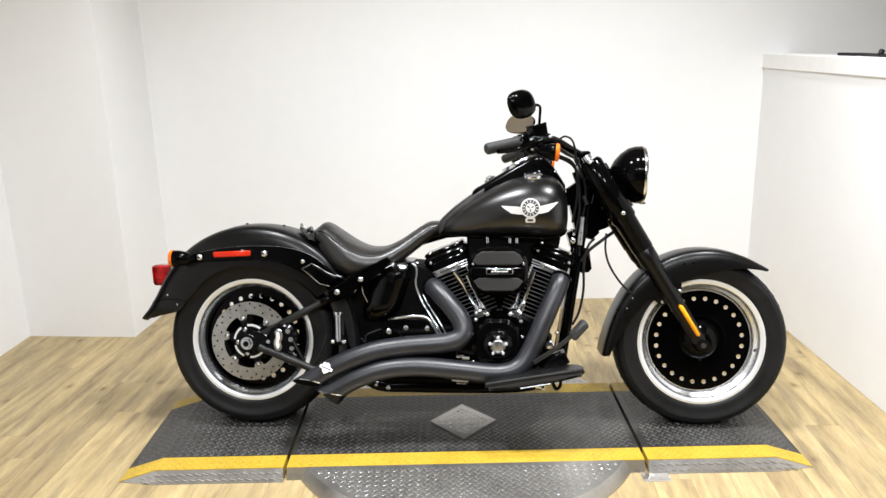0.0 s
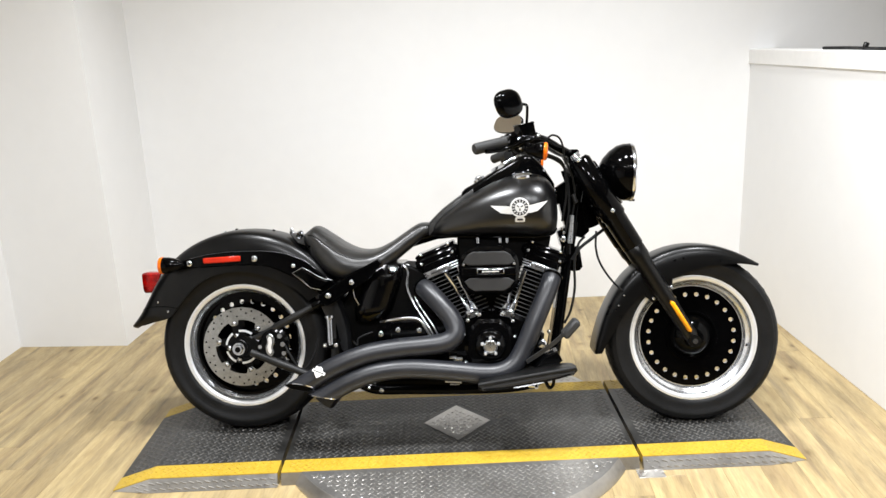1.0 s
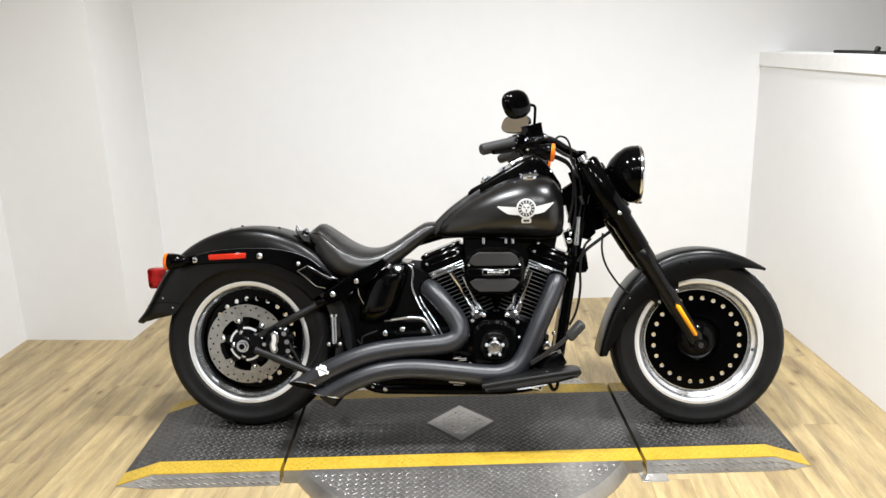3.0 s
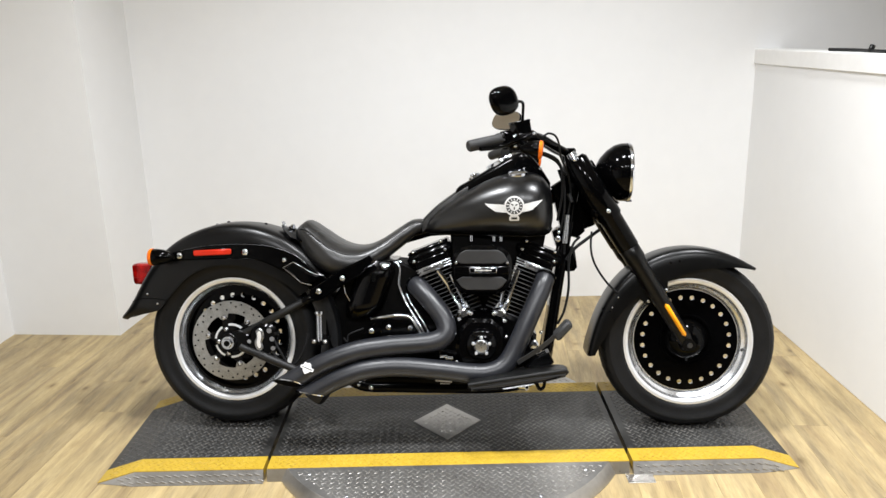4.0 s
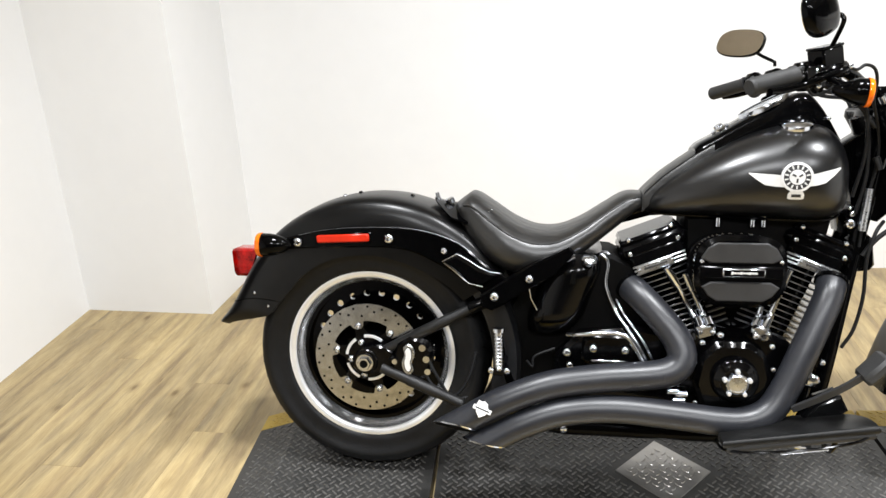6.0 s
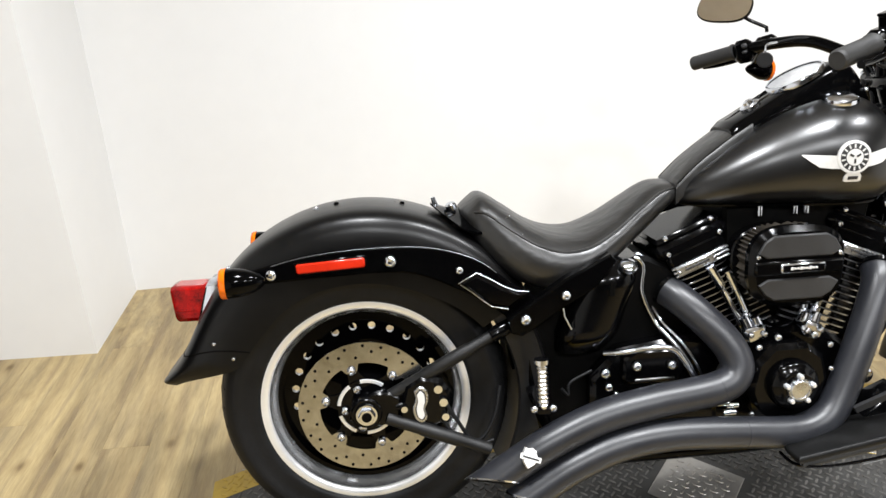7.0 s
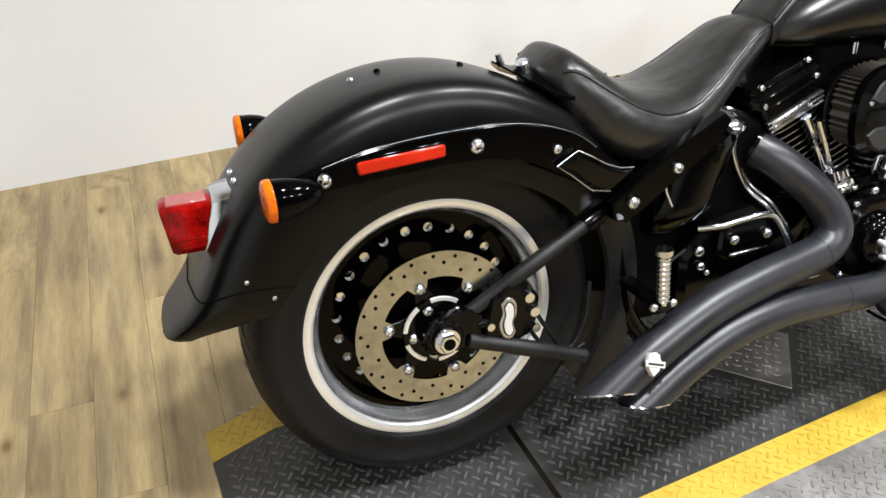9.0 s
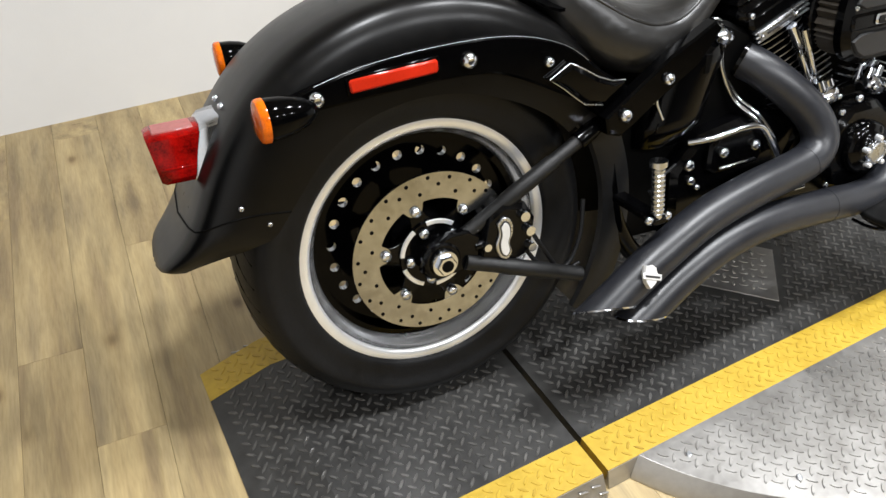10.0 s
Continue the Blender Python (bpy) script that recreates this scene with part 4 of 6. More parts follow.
for side in (-1, 1):
    st = part("fender_strut", Geo().prism(SMOOTH, side * 0.124, side * 0.139, 0.0045), GLOSS, bike, "gloss black fender strut")
    part("strut_plate", Geo().prism(PLATE, side * 0.138, side * 0.168, 0.004), GLOSS, st, "gloss black frame casting")
    # a dull metal tube paints in the highlight on the strut's upper edge
    part("strut_highlight", Geo().tube([(x, side * 0.1355, z - 0.002) for x, z in SMOOTH[2:24]], 0.0009, 8), FIN_DULL, st, "thin bright tube painting the highlight along the strut's edge")
    cover = part("strut_cover", Geo().prism(COVER, side * 0.137, side * 0.156, 0.0085), PATENT, st, "patent-gloss black strut cover with rounded edges")
    # the cover's edge reflection, drawn as a bright metal tube
    part("cover_highlight", Geo().tube([(x, side * 0.1485, z) for x, z in [*COVER[5::-1], *COVER[:-5:-1]]], 0.0012, 8), FIN_EDGE, cover, "thin bright tube painting the glint on the cover's edge")
    for x, z, r, y in ((-0.748, 0.635, 0.0125, 0.139), (-0.987, 0.622, 0.0115, 0.139), (-0.608, 0.606, 0.0085, 0.139), (-0.479, 0.499, 0.0115, 0.168), (-0.394, 0.545, 0.0105, 0.168)):
        bolt(st, (x, side * y, z), r, (0, side, 0))
part("reflector", Geo().box((0.138, 0.007, 0.020), pose(-0.868, -0.1425, 0.634, 0, -2.5, 0), 0.003), RED_REFLECTOR, bike, "red side reflector")
part("reflector_back", Geo().box((0.146, 0.004, 0.027), pose(-0.868, -0.1405, 0.634, 0, -2.5, 0), 0.0015), GLOSS, bike)
for a in (76, 95, 101, 134):
    r = blend([(33, 0.428), (62, 0.433), (88, 0.430), (112, 0.422), (125, 0.416), (138, 0.407)], a)[0]
    d = Vector((math.cos(radians(a)), 0, math.sin(radians(a))))
    for y in (-0.022, 0.022) if a > 120 else (0.0,):
        bolt(rf, Vector((RW.x, y, RW.z)) + d * (r - 0.001), 0.0055, d, BOLT if a in (101, 134) else BLACK_BOLT)
for x, y, z in ((-1.133, -0.119, 0.441), (-1.082, -0.127, 0.447), (-1.118, -0.127, 0.482)):
    bolt(rf, (x, y, z), 0.0042)


def bullet_signal(base, tip, parent, r, label, slim=1.0):
    """A bullet turn signal: base is its pointed end, tip its lens."""
    d = (Vector(tip) - Vector(base))
    L = d.length
    m = facing(base, d)
    sg = part("turn_signal", Geo().lathe([(0.0, 0.004), (L * 0.06, r * 0.40 * slim), (L * 0.2, r * 0.66 * slim), (L * 0.4, r * 0.87 * (slim + 1) / 2), (L * 0.6, r * 0.97), (L * 0.82, r), (L * 0.84, r * 0.97)], 32, m), GLOSS, parent, label)
    part("lens", Geo().lathe([(L * 0.835, r * 1.0), (L * 0.84, r * 1.04), (L * 0.93, r * 1.03), (L * 0.97, r * 0.96), (L * 1.0, r * 0.7), (L * 1.01, r * 0.05)], 32, m), AMBER, sg, "amber lens")
    return sg


for side in (-1, 1):
    sg = bullet_signal((-0.995, side * 0.177, 0.621), (-1.082 if side < 0 else -1.072, side * 0.180, 0.621), bike, 0.0295, "gloss black bullet turn signal with amber lens")
    part("stalk", Geo().tube([(-1.035, side * 0.172, 0.622), (-1.03, side * 0.128, 0.620)], 0.009, 12), GLOSS, sg)

# tail light: its base lies on the sloping fender
def lens_ring(xt, xb, w, top, low):
    out = []
    for y, z in ((-1, -0.034), (-0.95, 0.0), (-0.86, 0.030), (-0.6, 0.037), (0.6, 0.037), (0.86, 0.030), (0.95, 0.0), (1, -0.034), (0.85, -0.043), (-0.85, -0.043)):
        t = (z + 0.043) / 0.080
        out.append((xb + (xt - xb) * t, y * w, 0.549 + (z * top if z > 0 else z * low)))
    return out


tl = part("tail_light", Geo().loft([lens_ring(-1.138, -1.163, 0.043, 0.9, 1), lens_ring(-1.170, -1.182, 0.042, 0.88, 1), lens_ring(-1.212, -1.205, 0.040, 0.88, 1), lens_ring(-1.219, -1.211, 0.036, 0.80, 0.93)]), RED, bike, "red tail light lens", smooth=35)
part("tail_window", Geo().box((0.060, 0.046, 0.004), pose(-1.178, 0, 0.5815, 0, 0, 0), 0.0015), PALE_RED, tl, "pale window on top of the tail light")
part("tail_rib", Geo().box((0.050, 0.084, 0.003), pose(-1.182, 0, 0.531), 0.001), RED, tl)
part("tail_base", Geo().loft([lens_ring(-1.085, -1.120, 0.044, 1.1, 1.2), lens_ring(-1.110, -1.140, 0.050, 1.2, 1.28), lens_ring(-1.134, -1.160, 0.048, 1.12, 1.18), lens_ring(-1.140, -1.165, 0.045, 1.0, 1.08)]), CHROME, tl, "chrome tail light base", smooth=35)


# ---- engine ----
CASE = [(-0.06, 0.215), (-0.02, 0.185), (0.19, 0.185), (0.275, 0.245), (0.285, 0.34), (0.225, 0.395), (0.15, 0.425), (0.03, 0.425), (-0.03, 0.385), (-0.065, 0.32)]
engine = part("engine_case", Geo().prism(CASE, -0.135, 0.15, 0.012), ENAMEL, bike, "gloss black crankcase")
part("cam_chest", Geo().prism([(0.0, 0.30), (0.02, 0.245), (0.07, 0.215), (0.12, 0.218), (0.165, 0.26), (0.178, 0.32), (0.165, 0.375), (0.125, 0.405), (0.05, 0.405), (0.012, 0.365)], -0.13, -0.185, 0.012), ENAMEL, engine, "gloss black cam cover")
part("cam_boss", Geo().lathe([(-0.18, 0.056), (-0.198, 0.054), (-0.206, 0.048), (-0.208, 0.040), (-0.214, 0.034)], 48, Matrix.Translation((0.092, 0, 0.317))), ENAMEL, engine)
CC = Matrix.Translation((0.092, 0, 0.317))
part("timer_cover", Geo().lathe([(-0.208, 0.0225), (-0.224, 0.0225), (-0.2262, 0.0205), (-0.2262, 0.018), (-0.2242, 0.0175), (-0.2248, 0.001)], 48, CC), FIN_EDGE, engine, "brushed round timer cover")
part("timer_rim", Geo().lathe([(-0.212, 0.0265), (-0.220, 0.0265), (-0.222, 0.0255), (-0.220, 0.0235)], 48, CC), CHROME, engine, "thin chrome rim")
for i in range(5):
    a = 2 * math.pi * i / 5 + math.pi / 2
    part("cover_lug", Geo().lathe([(-0.206, 0.0056), (-0.224, 0.0056), (-0.227, 0.004)], 14, Matrix.Translation((0.092 + 0.0295 * math.cos(a), 0, 0.317 + 0.0295 * math.sin(a)))), POLISHED, engine)
for x, z, r in ((0.015, 0.405, 0.007), (0.055, 0.425, 0.008), (0.135, 0.425, 0.008), (0.172, 0.40, 0.007), (0.0, 0.355, 0.006), (0.178, 0.345, 0.006), (0.005, 0.255, 0.006), (0.175, 0.265, 0.006)):
    bolt(engine, (x, -0.186, z), r)


def cylinder(x, z, tilt, name):
    up = Vector((math.sin(radians(tilt)), 0, math.cos(radians(tilt))))
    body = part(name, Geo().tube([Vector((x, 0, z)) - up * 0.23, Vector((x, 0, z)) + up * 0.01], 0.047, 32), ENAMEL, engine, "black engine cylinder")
    for i in range(13):
        d = 0.014 + 0.0148 * i
        p = Vector((x, 0, z)) - up * d
        hw = 0.069 - (0.004 if i > 10 else 0.0)
        o = oval(0, 0, 0.192, 2 * hw, 36, 4.5)
        g = Geo().prism(o, 0.0, 0.0042, 0.001, facing(p, up))
        g.slot = 1
        o2 = oval(0, 0, 0.1924, 2 * hw + 0.0006, 36, 4.5)
        g.loft([[(a, 0.0008, b) for a, b in o2], [(a, 0.0034, b) for a, b in o2]], caps=False, m=facing(p, up))
        part("cooling_fin", g, [ENAMEL, FIN_DULL], body, "" if i else "black cooling fin with machined edge")
    inner = Vector((up.z, 0, -up.x)) * (0.086 if tilt < 0 else -0.086)
    for i in range(6, 13):
        part("inner_fin", Geo().box((0.040, 0.012, 0.0034), Matrix.Translation(Vector((x, -0.086, z)) - up * (0.014 + 0.0148 * i) + inner) @ Matrix.Rotation(radians(tilt), 4, "Y"), 0.001), FIN_DULL, body)
    p = Vector((x, 0, z))
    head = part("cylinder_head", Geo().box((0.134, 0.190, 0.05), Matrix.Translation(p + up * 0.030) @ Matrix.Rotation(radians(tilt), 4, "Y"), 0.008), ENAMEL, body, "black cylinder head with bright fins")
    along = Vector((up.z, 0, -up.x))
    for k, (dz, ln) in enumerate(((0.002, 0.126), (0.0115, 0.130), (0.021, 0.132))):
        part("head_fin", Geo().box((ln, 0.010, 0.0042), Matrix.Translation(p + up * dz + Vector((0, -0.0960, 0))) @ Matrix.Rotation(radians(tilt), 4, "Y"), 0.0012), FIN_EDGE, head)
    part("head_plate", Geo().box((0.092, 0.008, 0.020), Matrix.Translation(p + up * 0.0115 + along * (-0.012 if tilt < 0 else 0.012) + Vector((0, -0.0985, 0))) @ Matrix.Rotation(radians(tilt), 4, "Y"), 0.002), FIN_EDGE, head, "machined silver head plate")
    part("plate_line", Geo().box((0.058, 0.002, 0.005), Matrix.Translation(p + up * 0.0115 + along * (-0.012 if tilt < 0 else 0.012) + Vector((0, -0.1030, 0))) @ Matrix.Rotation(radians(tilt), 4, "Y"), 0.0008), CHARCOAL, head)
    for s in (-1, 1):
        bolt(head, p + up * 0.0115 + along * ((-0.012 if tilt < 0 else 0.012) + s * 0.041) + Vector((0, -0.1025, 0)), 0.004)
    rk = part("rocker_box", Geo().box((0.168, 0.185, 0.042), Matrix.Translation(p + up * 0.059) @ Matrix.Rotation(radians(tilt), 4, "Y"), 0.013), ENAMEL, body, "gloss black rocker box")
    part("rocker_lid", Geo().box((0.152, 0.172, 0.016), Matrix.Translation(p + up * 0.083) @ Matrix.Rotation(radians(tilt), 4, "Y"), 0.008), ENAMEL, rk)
    for s in (-0.06, 0.06):
        bolt(rk, p + up * 0.056 + along * s + Vector((0, -0.0925, 0)), 0.0062)
        bolt(rk, p + up * 0.084 + along * s * 0.9 + Vector((0, -0.083, 0.004)), 0.0066, (0, -0.5, 0.85))
    return body


cylinder(-0.073, 0.566, -21.5, "rear_cylinder")
cylinder(0.270, 0.566, 21.5, "front_cylinder")


def rod(a, b, r0, r1):
    a, b = Vector(a), Vector(b)
    pts = [a, a.lerp(b, 0.28), a.lerp(b, 0.30), a.lerp(b, 0.66), a.lerp(b, 0.68), b]
    return Geo().tube(pts, [r1, r1, r0, r0, r1, r1], 14)


for a, b in (((-0.062, -0.106, 0.568), (0.030, -0.104, 0.405)), ((-0.018, -0.096, 0.553), (0.048, -0.100, 0.405)), ((0.222, -0.106, 0.568), (0.168, -0.104, 0.405)), ((0.182, -0.096, 0.553), (0.150, -0.100, 0.405))):
    part("pushrod_tube", rod(a, b, 0.0075, 0.0105), CHROME, engine, "chrome pushrod tube")
for x, t in ((0.030, -18), (0.157, 18)):
    blk = part("tappet_block", Geo().box((0.050, 0.036, 0.034), pose(x, -0.130, 0.418, 0, t, 0), 0.007), CHROME, engine, "chrome tappet block")
    for s in (-0.019, 0.019):
        part("block_collar", Geo().tube([(x + s * 0.62, -0.126, 0.432), (x + s * 0.62 + 0.0005 * t * 0.9, -0.124, 0.452)], [0.0125, 0.0105], 16), CHROME, blk)
        bolt(blk, (x + s * 0.8, -0.149, 0.420), 0.0068)

# air cleaner
AO = oval(0.091, 0.570, 0.208, 0.174, 40, 3.0)
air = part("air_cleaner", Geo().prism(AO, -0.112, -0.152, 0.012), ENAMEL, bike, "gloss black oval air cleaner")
air.matrix_local = Matrix.Translation((0.003, -0.034, 0.005))
pleats = []
for i in range(96):
    k = 0.93 if i % 2 else 0.86
    a = 2 * math.pi * i / 96
    pleats.append((0.091 + 0.104 * k * math.copysign(abs(math.cos(a)) ** 0.7, math.cos(a)), 0.570 + 0.087 * k * math.copysign(abs(math.sin(a)) ** 0.7, math.sin(a))))
part("filter_element", Geo().prism(pleats, -0.070, -0.116), FILTER, air, "brown pleated air filter element", 0)
part("air_backplate", Geo().prism(oval(0.09, 0.572, 0.215, 0.15, 40, 2.6), -0.030, -0.071, 0.003), ENAMEL, air)


def trapezoid(z0, z1, w0, w1, cut):
    return [(0.09 - w0 / 2 + cut, z0), (0.09 + w0 / 2 - cut, z0), (0.09 + w0 / 2, z0 + cut * 0.6), (0.09 + w1 / 2, z1 - cut * 0.6), (0.09 + w1 / 2 - cut, z1), (0.09 - w1 / 2 + cut, z1), (0.09 - w1 / 2, z1 - cut * 0.6), (0.09 - w0 / 2, z0 + cut * 0.6)]


part("air_panel", Geo().prism(trapezoid(0.592, 0.640, 0.180, 0.152, 0.02), -0.148, -0.1565, 0.003), CHARCOAL, air, "charcoal grey upper panel")
part("air_panel", Geo().prism(trapezoid(0.502, 0.548, 0.144, 0.174, 0.02), -0.148, -0.1565, 0.003), CHARCOAL, air, "charcoal grey lower panel")
part("air_band", Geo().box((0.192, 0.010, 0.030), pose(0.09, -0.1525, 0.570), 0.005), ENAMEL, air)
bz = part("air_badge", Geo().box((0.096, 0.007, 0.020), pose(0.095, -0.1595, 0.571), 0.003), CHROME, air, "chrome-edged badge with a small script bar")
part("badge_field", Geo().box((0.088, 0.002, 0.0145), pose(0.095, -0.1633, 0.571), 0.0006), ENAMEL, bz)
for k in range(9):
    part("script_bar", Geo().box((0.0055, 0.0014, 0.0042 if k % 3 else 0.0065), pose(0.095 - 0.026 + 0.0065 * k, -0.1646, 0.571, 0, 12, 0), 0.0005), SILVER, bz)
for s in (-0.088, 0.088):
    bolt(air, (0.09 + s, -0.151, 0.596), 0.005)


# exhaust
def exhaust(pts, r, cut, name, label):
    line = spline(pts, 6)
    g = Geo()
    rings, side = [], Vector((0, -1, 0))
    for i, p in enumerate(line):
        d = (line[min(i + 1, len(line) - 1)] - line[max(i - 1, 0)]).normalized()
        side = (side - d * side.dot(d)).normalized()
        up = side.cross(d)
        ring = []
        for j in range(24):
            a = 2 * math.pi * j / 24
            q = p + r * (math.cos(a) * side + math.sin(a) * up)
            if i == len(line) - 1:
                q = q + d * ((1 - math.sin(a)) * r * cut)
            ring.append(q)
        rings.append(ring)
    end, before = rings[-1], rings[-2]
    mid = sum(end, Vector()) / 24
    lip = [mid + (q - mid) * 0.91 for q in end]
    deep = [sum(before, Vector()) / 24 + (q - sum(before, Vector()) / 24) * 0.9 for q in before]
    pipe = part(name, g.loft(rings, caps=False), EXHAUST, bike, label, smooth=60)
    part("pipe_lip", Geo().loft([end, lip], caps=False).loft([[q + (q - mid) * 0.012 for q in end], [q - (line[-1] - line[-2]).normalized() * 0.005 + (q - mid) * 0.012 for q in end]], caps=False), CHROME, pipe, "bright cut pipe end")
    # a closed near-black plug paints the shade inside the pipe
    part("pipe_bore_shade", Geo().loft([lip, deep], caps=True), DARK, pipe)
    return pipe, line


p1, l1 = exhaust([(-0.150, -0.075, 0.515), (-0.124, -0.108, 0.496), (-0.084, -0.140, 0.458), (-0.045, -0.165, 0.412), (-0.029, -0.182, 0.371), (-0.042, -0.192, 0.342), (-0.078, -0.199, 0.327), (-0.140, -0.208, 0.321), (-0.228, -0.220, 0.316), (-0.343, -0.234, 0.299), (-0.455, -0.248, 0.258), (-0.535, -0.254, 0.213)], 0.0345, 1.3, "rear_exhaust_pipe", "charcoal ceramic-coated exhaust pipe")
p2, l2 = exhaust([(0.318, -0.105, 0.545), (0.300, -0.140, 0.505), (0.250, -0.172, 0.395), (0.205, -0.190, 0.296), (0.168, -0.203, 0.245), (0.115, -0.213, 0.224), (0.050, -0.220, 0.224), (-0.029, -0.224, 0.233), (-0.186, -0.233, 0.247), (-0.304, -0.243, 0.238), (-0.395, -0.252, 0.208), (-0.455, -0.258, 0.178)], 0.0335, 1.3, "front_exhaust_pipe", "charcoal ceramic-coated exhaust pipe")
for pipe, line, k, r in ((p1, l1, 36, 0.0352), (p2, l2, 42, 0.0342)):
    part("pipe_band", Geo().tube([line[k], line[k].lerp(line[k + 1], 0.12)], r, 24), EXHAUST, pipe)
    part("port_flange", Geo().tube([line[0], line[1]], 0.038, 20), ENAMEL, pipe)
BADGE = Matrix.Translation((-0.498, -0.2855, 0.251)) @ pose(0, 0, 0, -22, 24, 4)
SHIELD = [(-0.015, 0.018), (-0.007, 0.0165), (0.0, 0.020), (0.007, 0.0165), (0.015, 0.018), (0.017, 0.004), (0.012, -0.010), (0.0, -0.021), (-0.012, -0.010), (-0.017, 0.004)]
badge = part("pipe_badge", Geo().prism(SHIELD, 0.008, -0.002, 0.0008, BADGE), SILVER, p1, "bright shield-shaped badge")
part("badge_bar", Geo().box((0.046, 0.002, 0.011), BADGE @ pose(0, -0.0025, 0), 0.0008), SILVER, badge)
part("badge_line", Geo().box((0.036, 0.0012, 0.0035), BADGE @ pose(0, -0.0038, 0), 0.0003), CHARCOAL, badge)

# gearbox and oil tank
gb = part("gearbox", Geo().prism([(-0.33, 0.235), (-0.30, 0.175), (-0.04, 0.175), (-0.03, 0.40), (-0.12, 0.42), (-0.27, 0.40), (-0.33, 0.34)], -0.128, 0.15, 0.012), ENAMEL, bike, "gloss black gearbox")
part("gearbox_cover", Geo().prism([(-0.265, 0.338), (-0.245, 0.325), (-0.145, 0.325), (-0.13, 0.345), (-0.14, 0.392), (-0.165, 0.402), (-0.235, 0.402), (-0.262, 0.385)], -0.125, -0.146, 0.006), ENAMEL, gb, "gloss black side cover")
part("cover_rib", Geo().box((0.09, 0.006, 0.006), pose(-0.195, -0.147, 0.336), 0.002), CHROME, gb)
for x, z, r in ((-0.159, 0.367, 0.0105), (-0.236, 0.369, 0.0105), (-0.30, 0.352, 0.0115), (-0.292, 0.318, 0.009), (-0.275, 0.30, 0.006)):
    bolt(gb, (x, -0.147 if x > -0.26 else -0.129, z), r)
OT = []
for i in range(15):
    z = 0.395 + 0.205 * i / 14
    e = min(1.0, 0.82 + 0.30 * math.sin(math.pi * i / 14))
    OT.append([(-0.352 + 0.07 * (i / 14) + dx * e, y * e, z) for dx, y in ((-0.060, 0.10), (-0.068, 0), (-0.063, -0.085), (-0.056, -0.112), (-0.043, -0.129), (-0.022, -0.139), (0.004, -0.143), (0.028, -0.142), (0.050, -0.135), (0.067, -0.120), (0.077, -0.09), (0.082, 0), (0.08, 0.09), (0.07, 0.128), (0.0, 0.135), (-0.05, 0.128))])
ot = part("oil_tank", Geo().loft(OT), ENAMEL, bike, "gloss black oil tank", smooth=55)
part("oil_cap", Geo().lathe([(0.0, 0.0185), (-0.010, 0.0195), (-0.014, 0.016), (-0.016, 0.004)], 24, facing((-0.250, -0.128, 0.582), (-0.1, 0.5, -0.86))), CHROME, ot, "chrome oil filler cap")
part("tank_slot", Geo().box((0.013, 0.004, 0.034), pose(-0.288, -0.1425, 0.545, 0, 6, 0), 0.0015), DARK, ot)
part("tank_trim", Geo().tube(spline([(-0.395, -0.142, 0.520), (-0.360, -0.143, 0.553), (-0.315, -0.143, 0.580), (-0.285, -0.141, 0.596)], 4), 0.0028, 8), CHROME, ot)
part("vertical_trim", Geo().tube([(-0.395, -0.140, 0.520), (-0.390, -0.140, 0.49), (-0.375, -0.139, 0.46)], 0.0022, 8), CHROME, ot)


def line_tube(name, pts, r, mat, parent, label="", n=6):
    return part(name, Geo().tube(spline(pts, n), r, 10), mat, parent, label)


line_tube("oil_line", [(-0.232, -0.075, 0.588), (-0.215, -0.082, 0.590), (-0.202, -0.084, 0.570), (-0.205, -0.088, 0.515), (-0.178, -0.100, 0.448), (-0.152, -0.132, 0.414), (-0.124, -0.146, 0.372), (-0.102, -0.150, 0.328)], 0.0055, CHROME, bike, "chrome oil line")
line_tube("oil_line", [(-0.228, -0.062, 0.592), (-0.204, -0.068, 0.594), (-0.188, -0.070, 0.568), (-0.192, -0.074, 0.512), (-0.164, -0.090, 0.450), (-0.138, -0.122, 0.418), (-0.110, -0.138, 0.378), (-0.088, -0.142, 0.334)], 0.0050, CHROME, bike, "chrome oil line")
line_tube("breather_tube", [(-0.30, -0.125, 0.395), (-0.265, -0.150, 0.404), (-0.205, -0.158, 0.412), (-0.160, -0.160, 0.406), (-0.135, -0.163, 0.375), (-0.108, -0.166, 0.325)], 0.0062, CHROME, bike, "chrome breather tube")
line_tube("oil_hose", [(-0.33, -0.13, 0.36), (-0.38, -0.14, 0.34), (-0.385, -0.145, 0.315), (-0.40, -0.145, 0.33)], 0.003, RUBBER, bike)
for x, z in ((-0.055, 0.268), (-0.035, 0.262), (-0.04, 0.245)):
    part("banjo_fitting", Geo().tube([(x, -0.150, z), (x + 0.026, -0.150, z)], 0.0075, 12), CHROME, gb)

# frame, swing arm and rear brake
fr = part("frame_rail", Geo().tube(spline([(-0.47, -0.105, 0.42), (-0.44, -0.108, 0.25), (-0.36, -0.11, 0.155), (-0.20, -0.11, 0.143), (0.15, -0.10, 0.143), (0.28, -0.08, 0.175), (0.322, -0.06, 0.25), (0.375, -0.052, 0.58), (0.425, -0.045, 0.87)], 6), 0.019, 14), GLOSS, bike, "gloss black frame rail")
part("frame_rail", Geo().tube(spline([(-0.47, 0.105, 0.42), (-0.44, 0.108, 0.25), (-0.36, 0.11, 0.155), (-0.20, 0.11, 0.143), (0.15, 0.10, 0.143), (0.28, 0.08, 0.175), (0.322, 0.06, 0.25), (0.375, 0.052, 0.58), (0.425, 0.045, 0.87)], 6), 0.019, 14), GLOSS, bike, "gloss black frame rail")
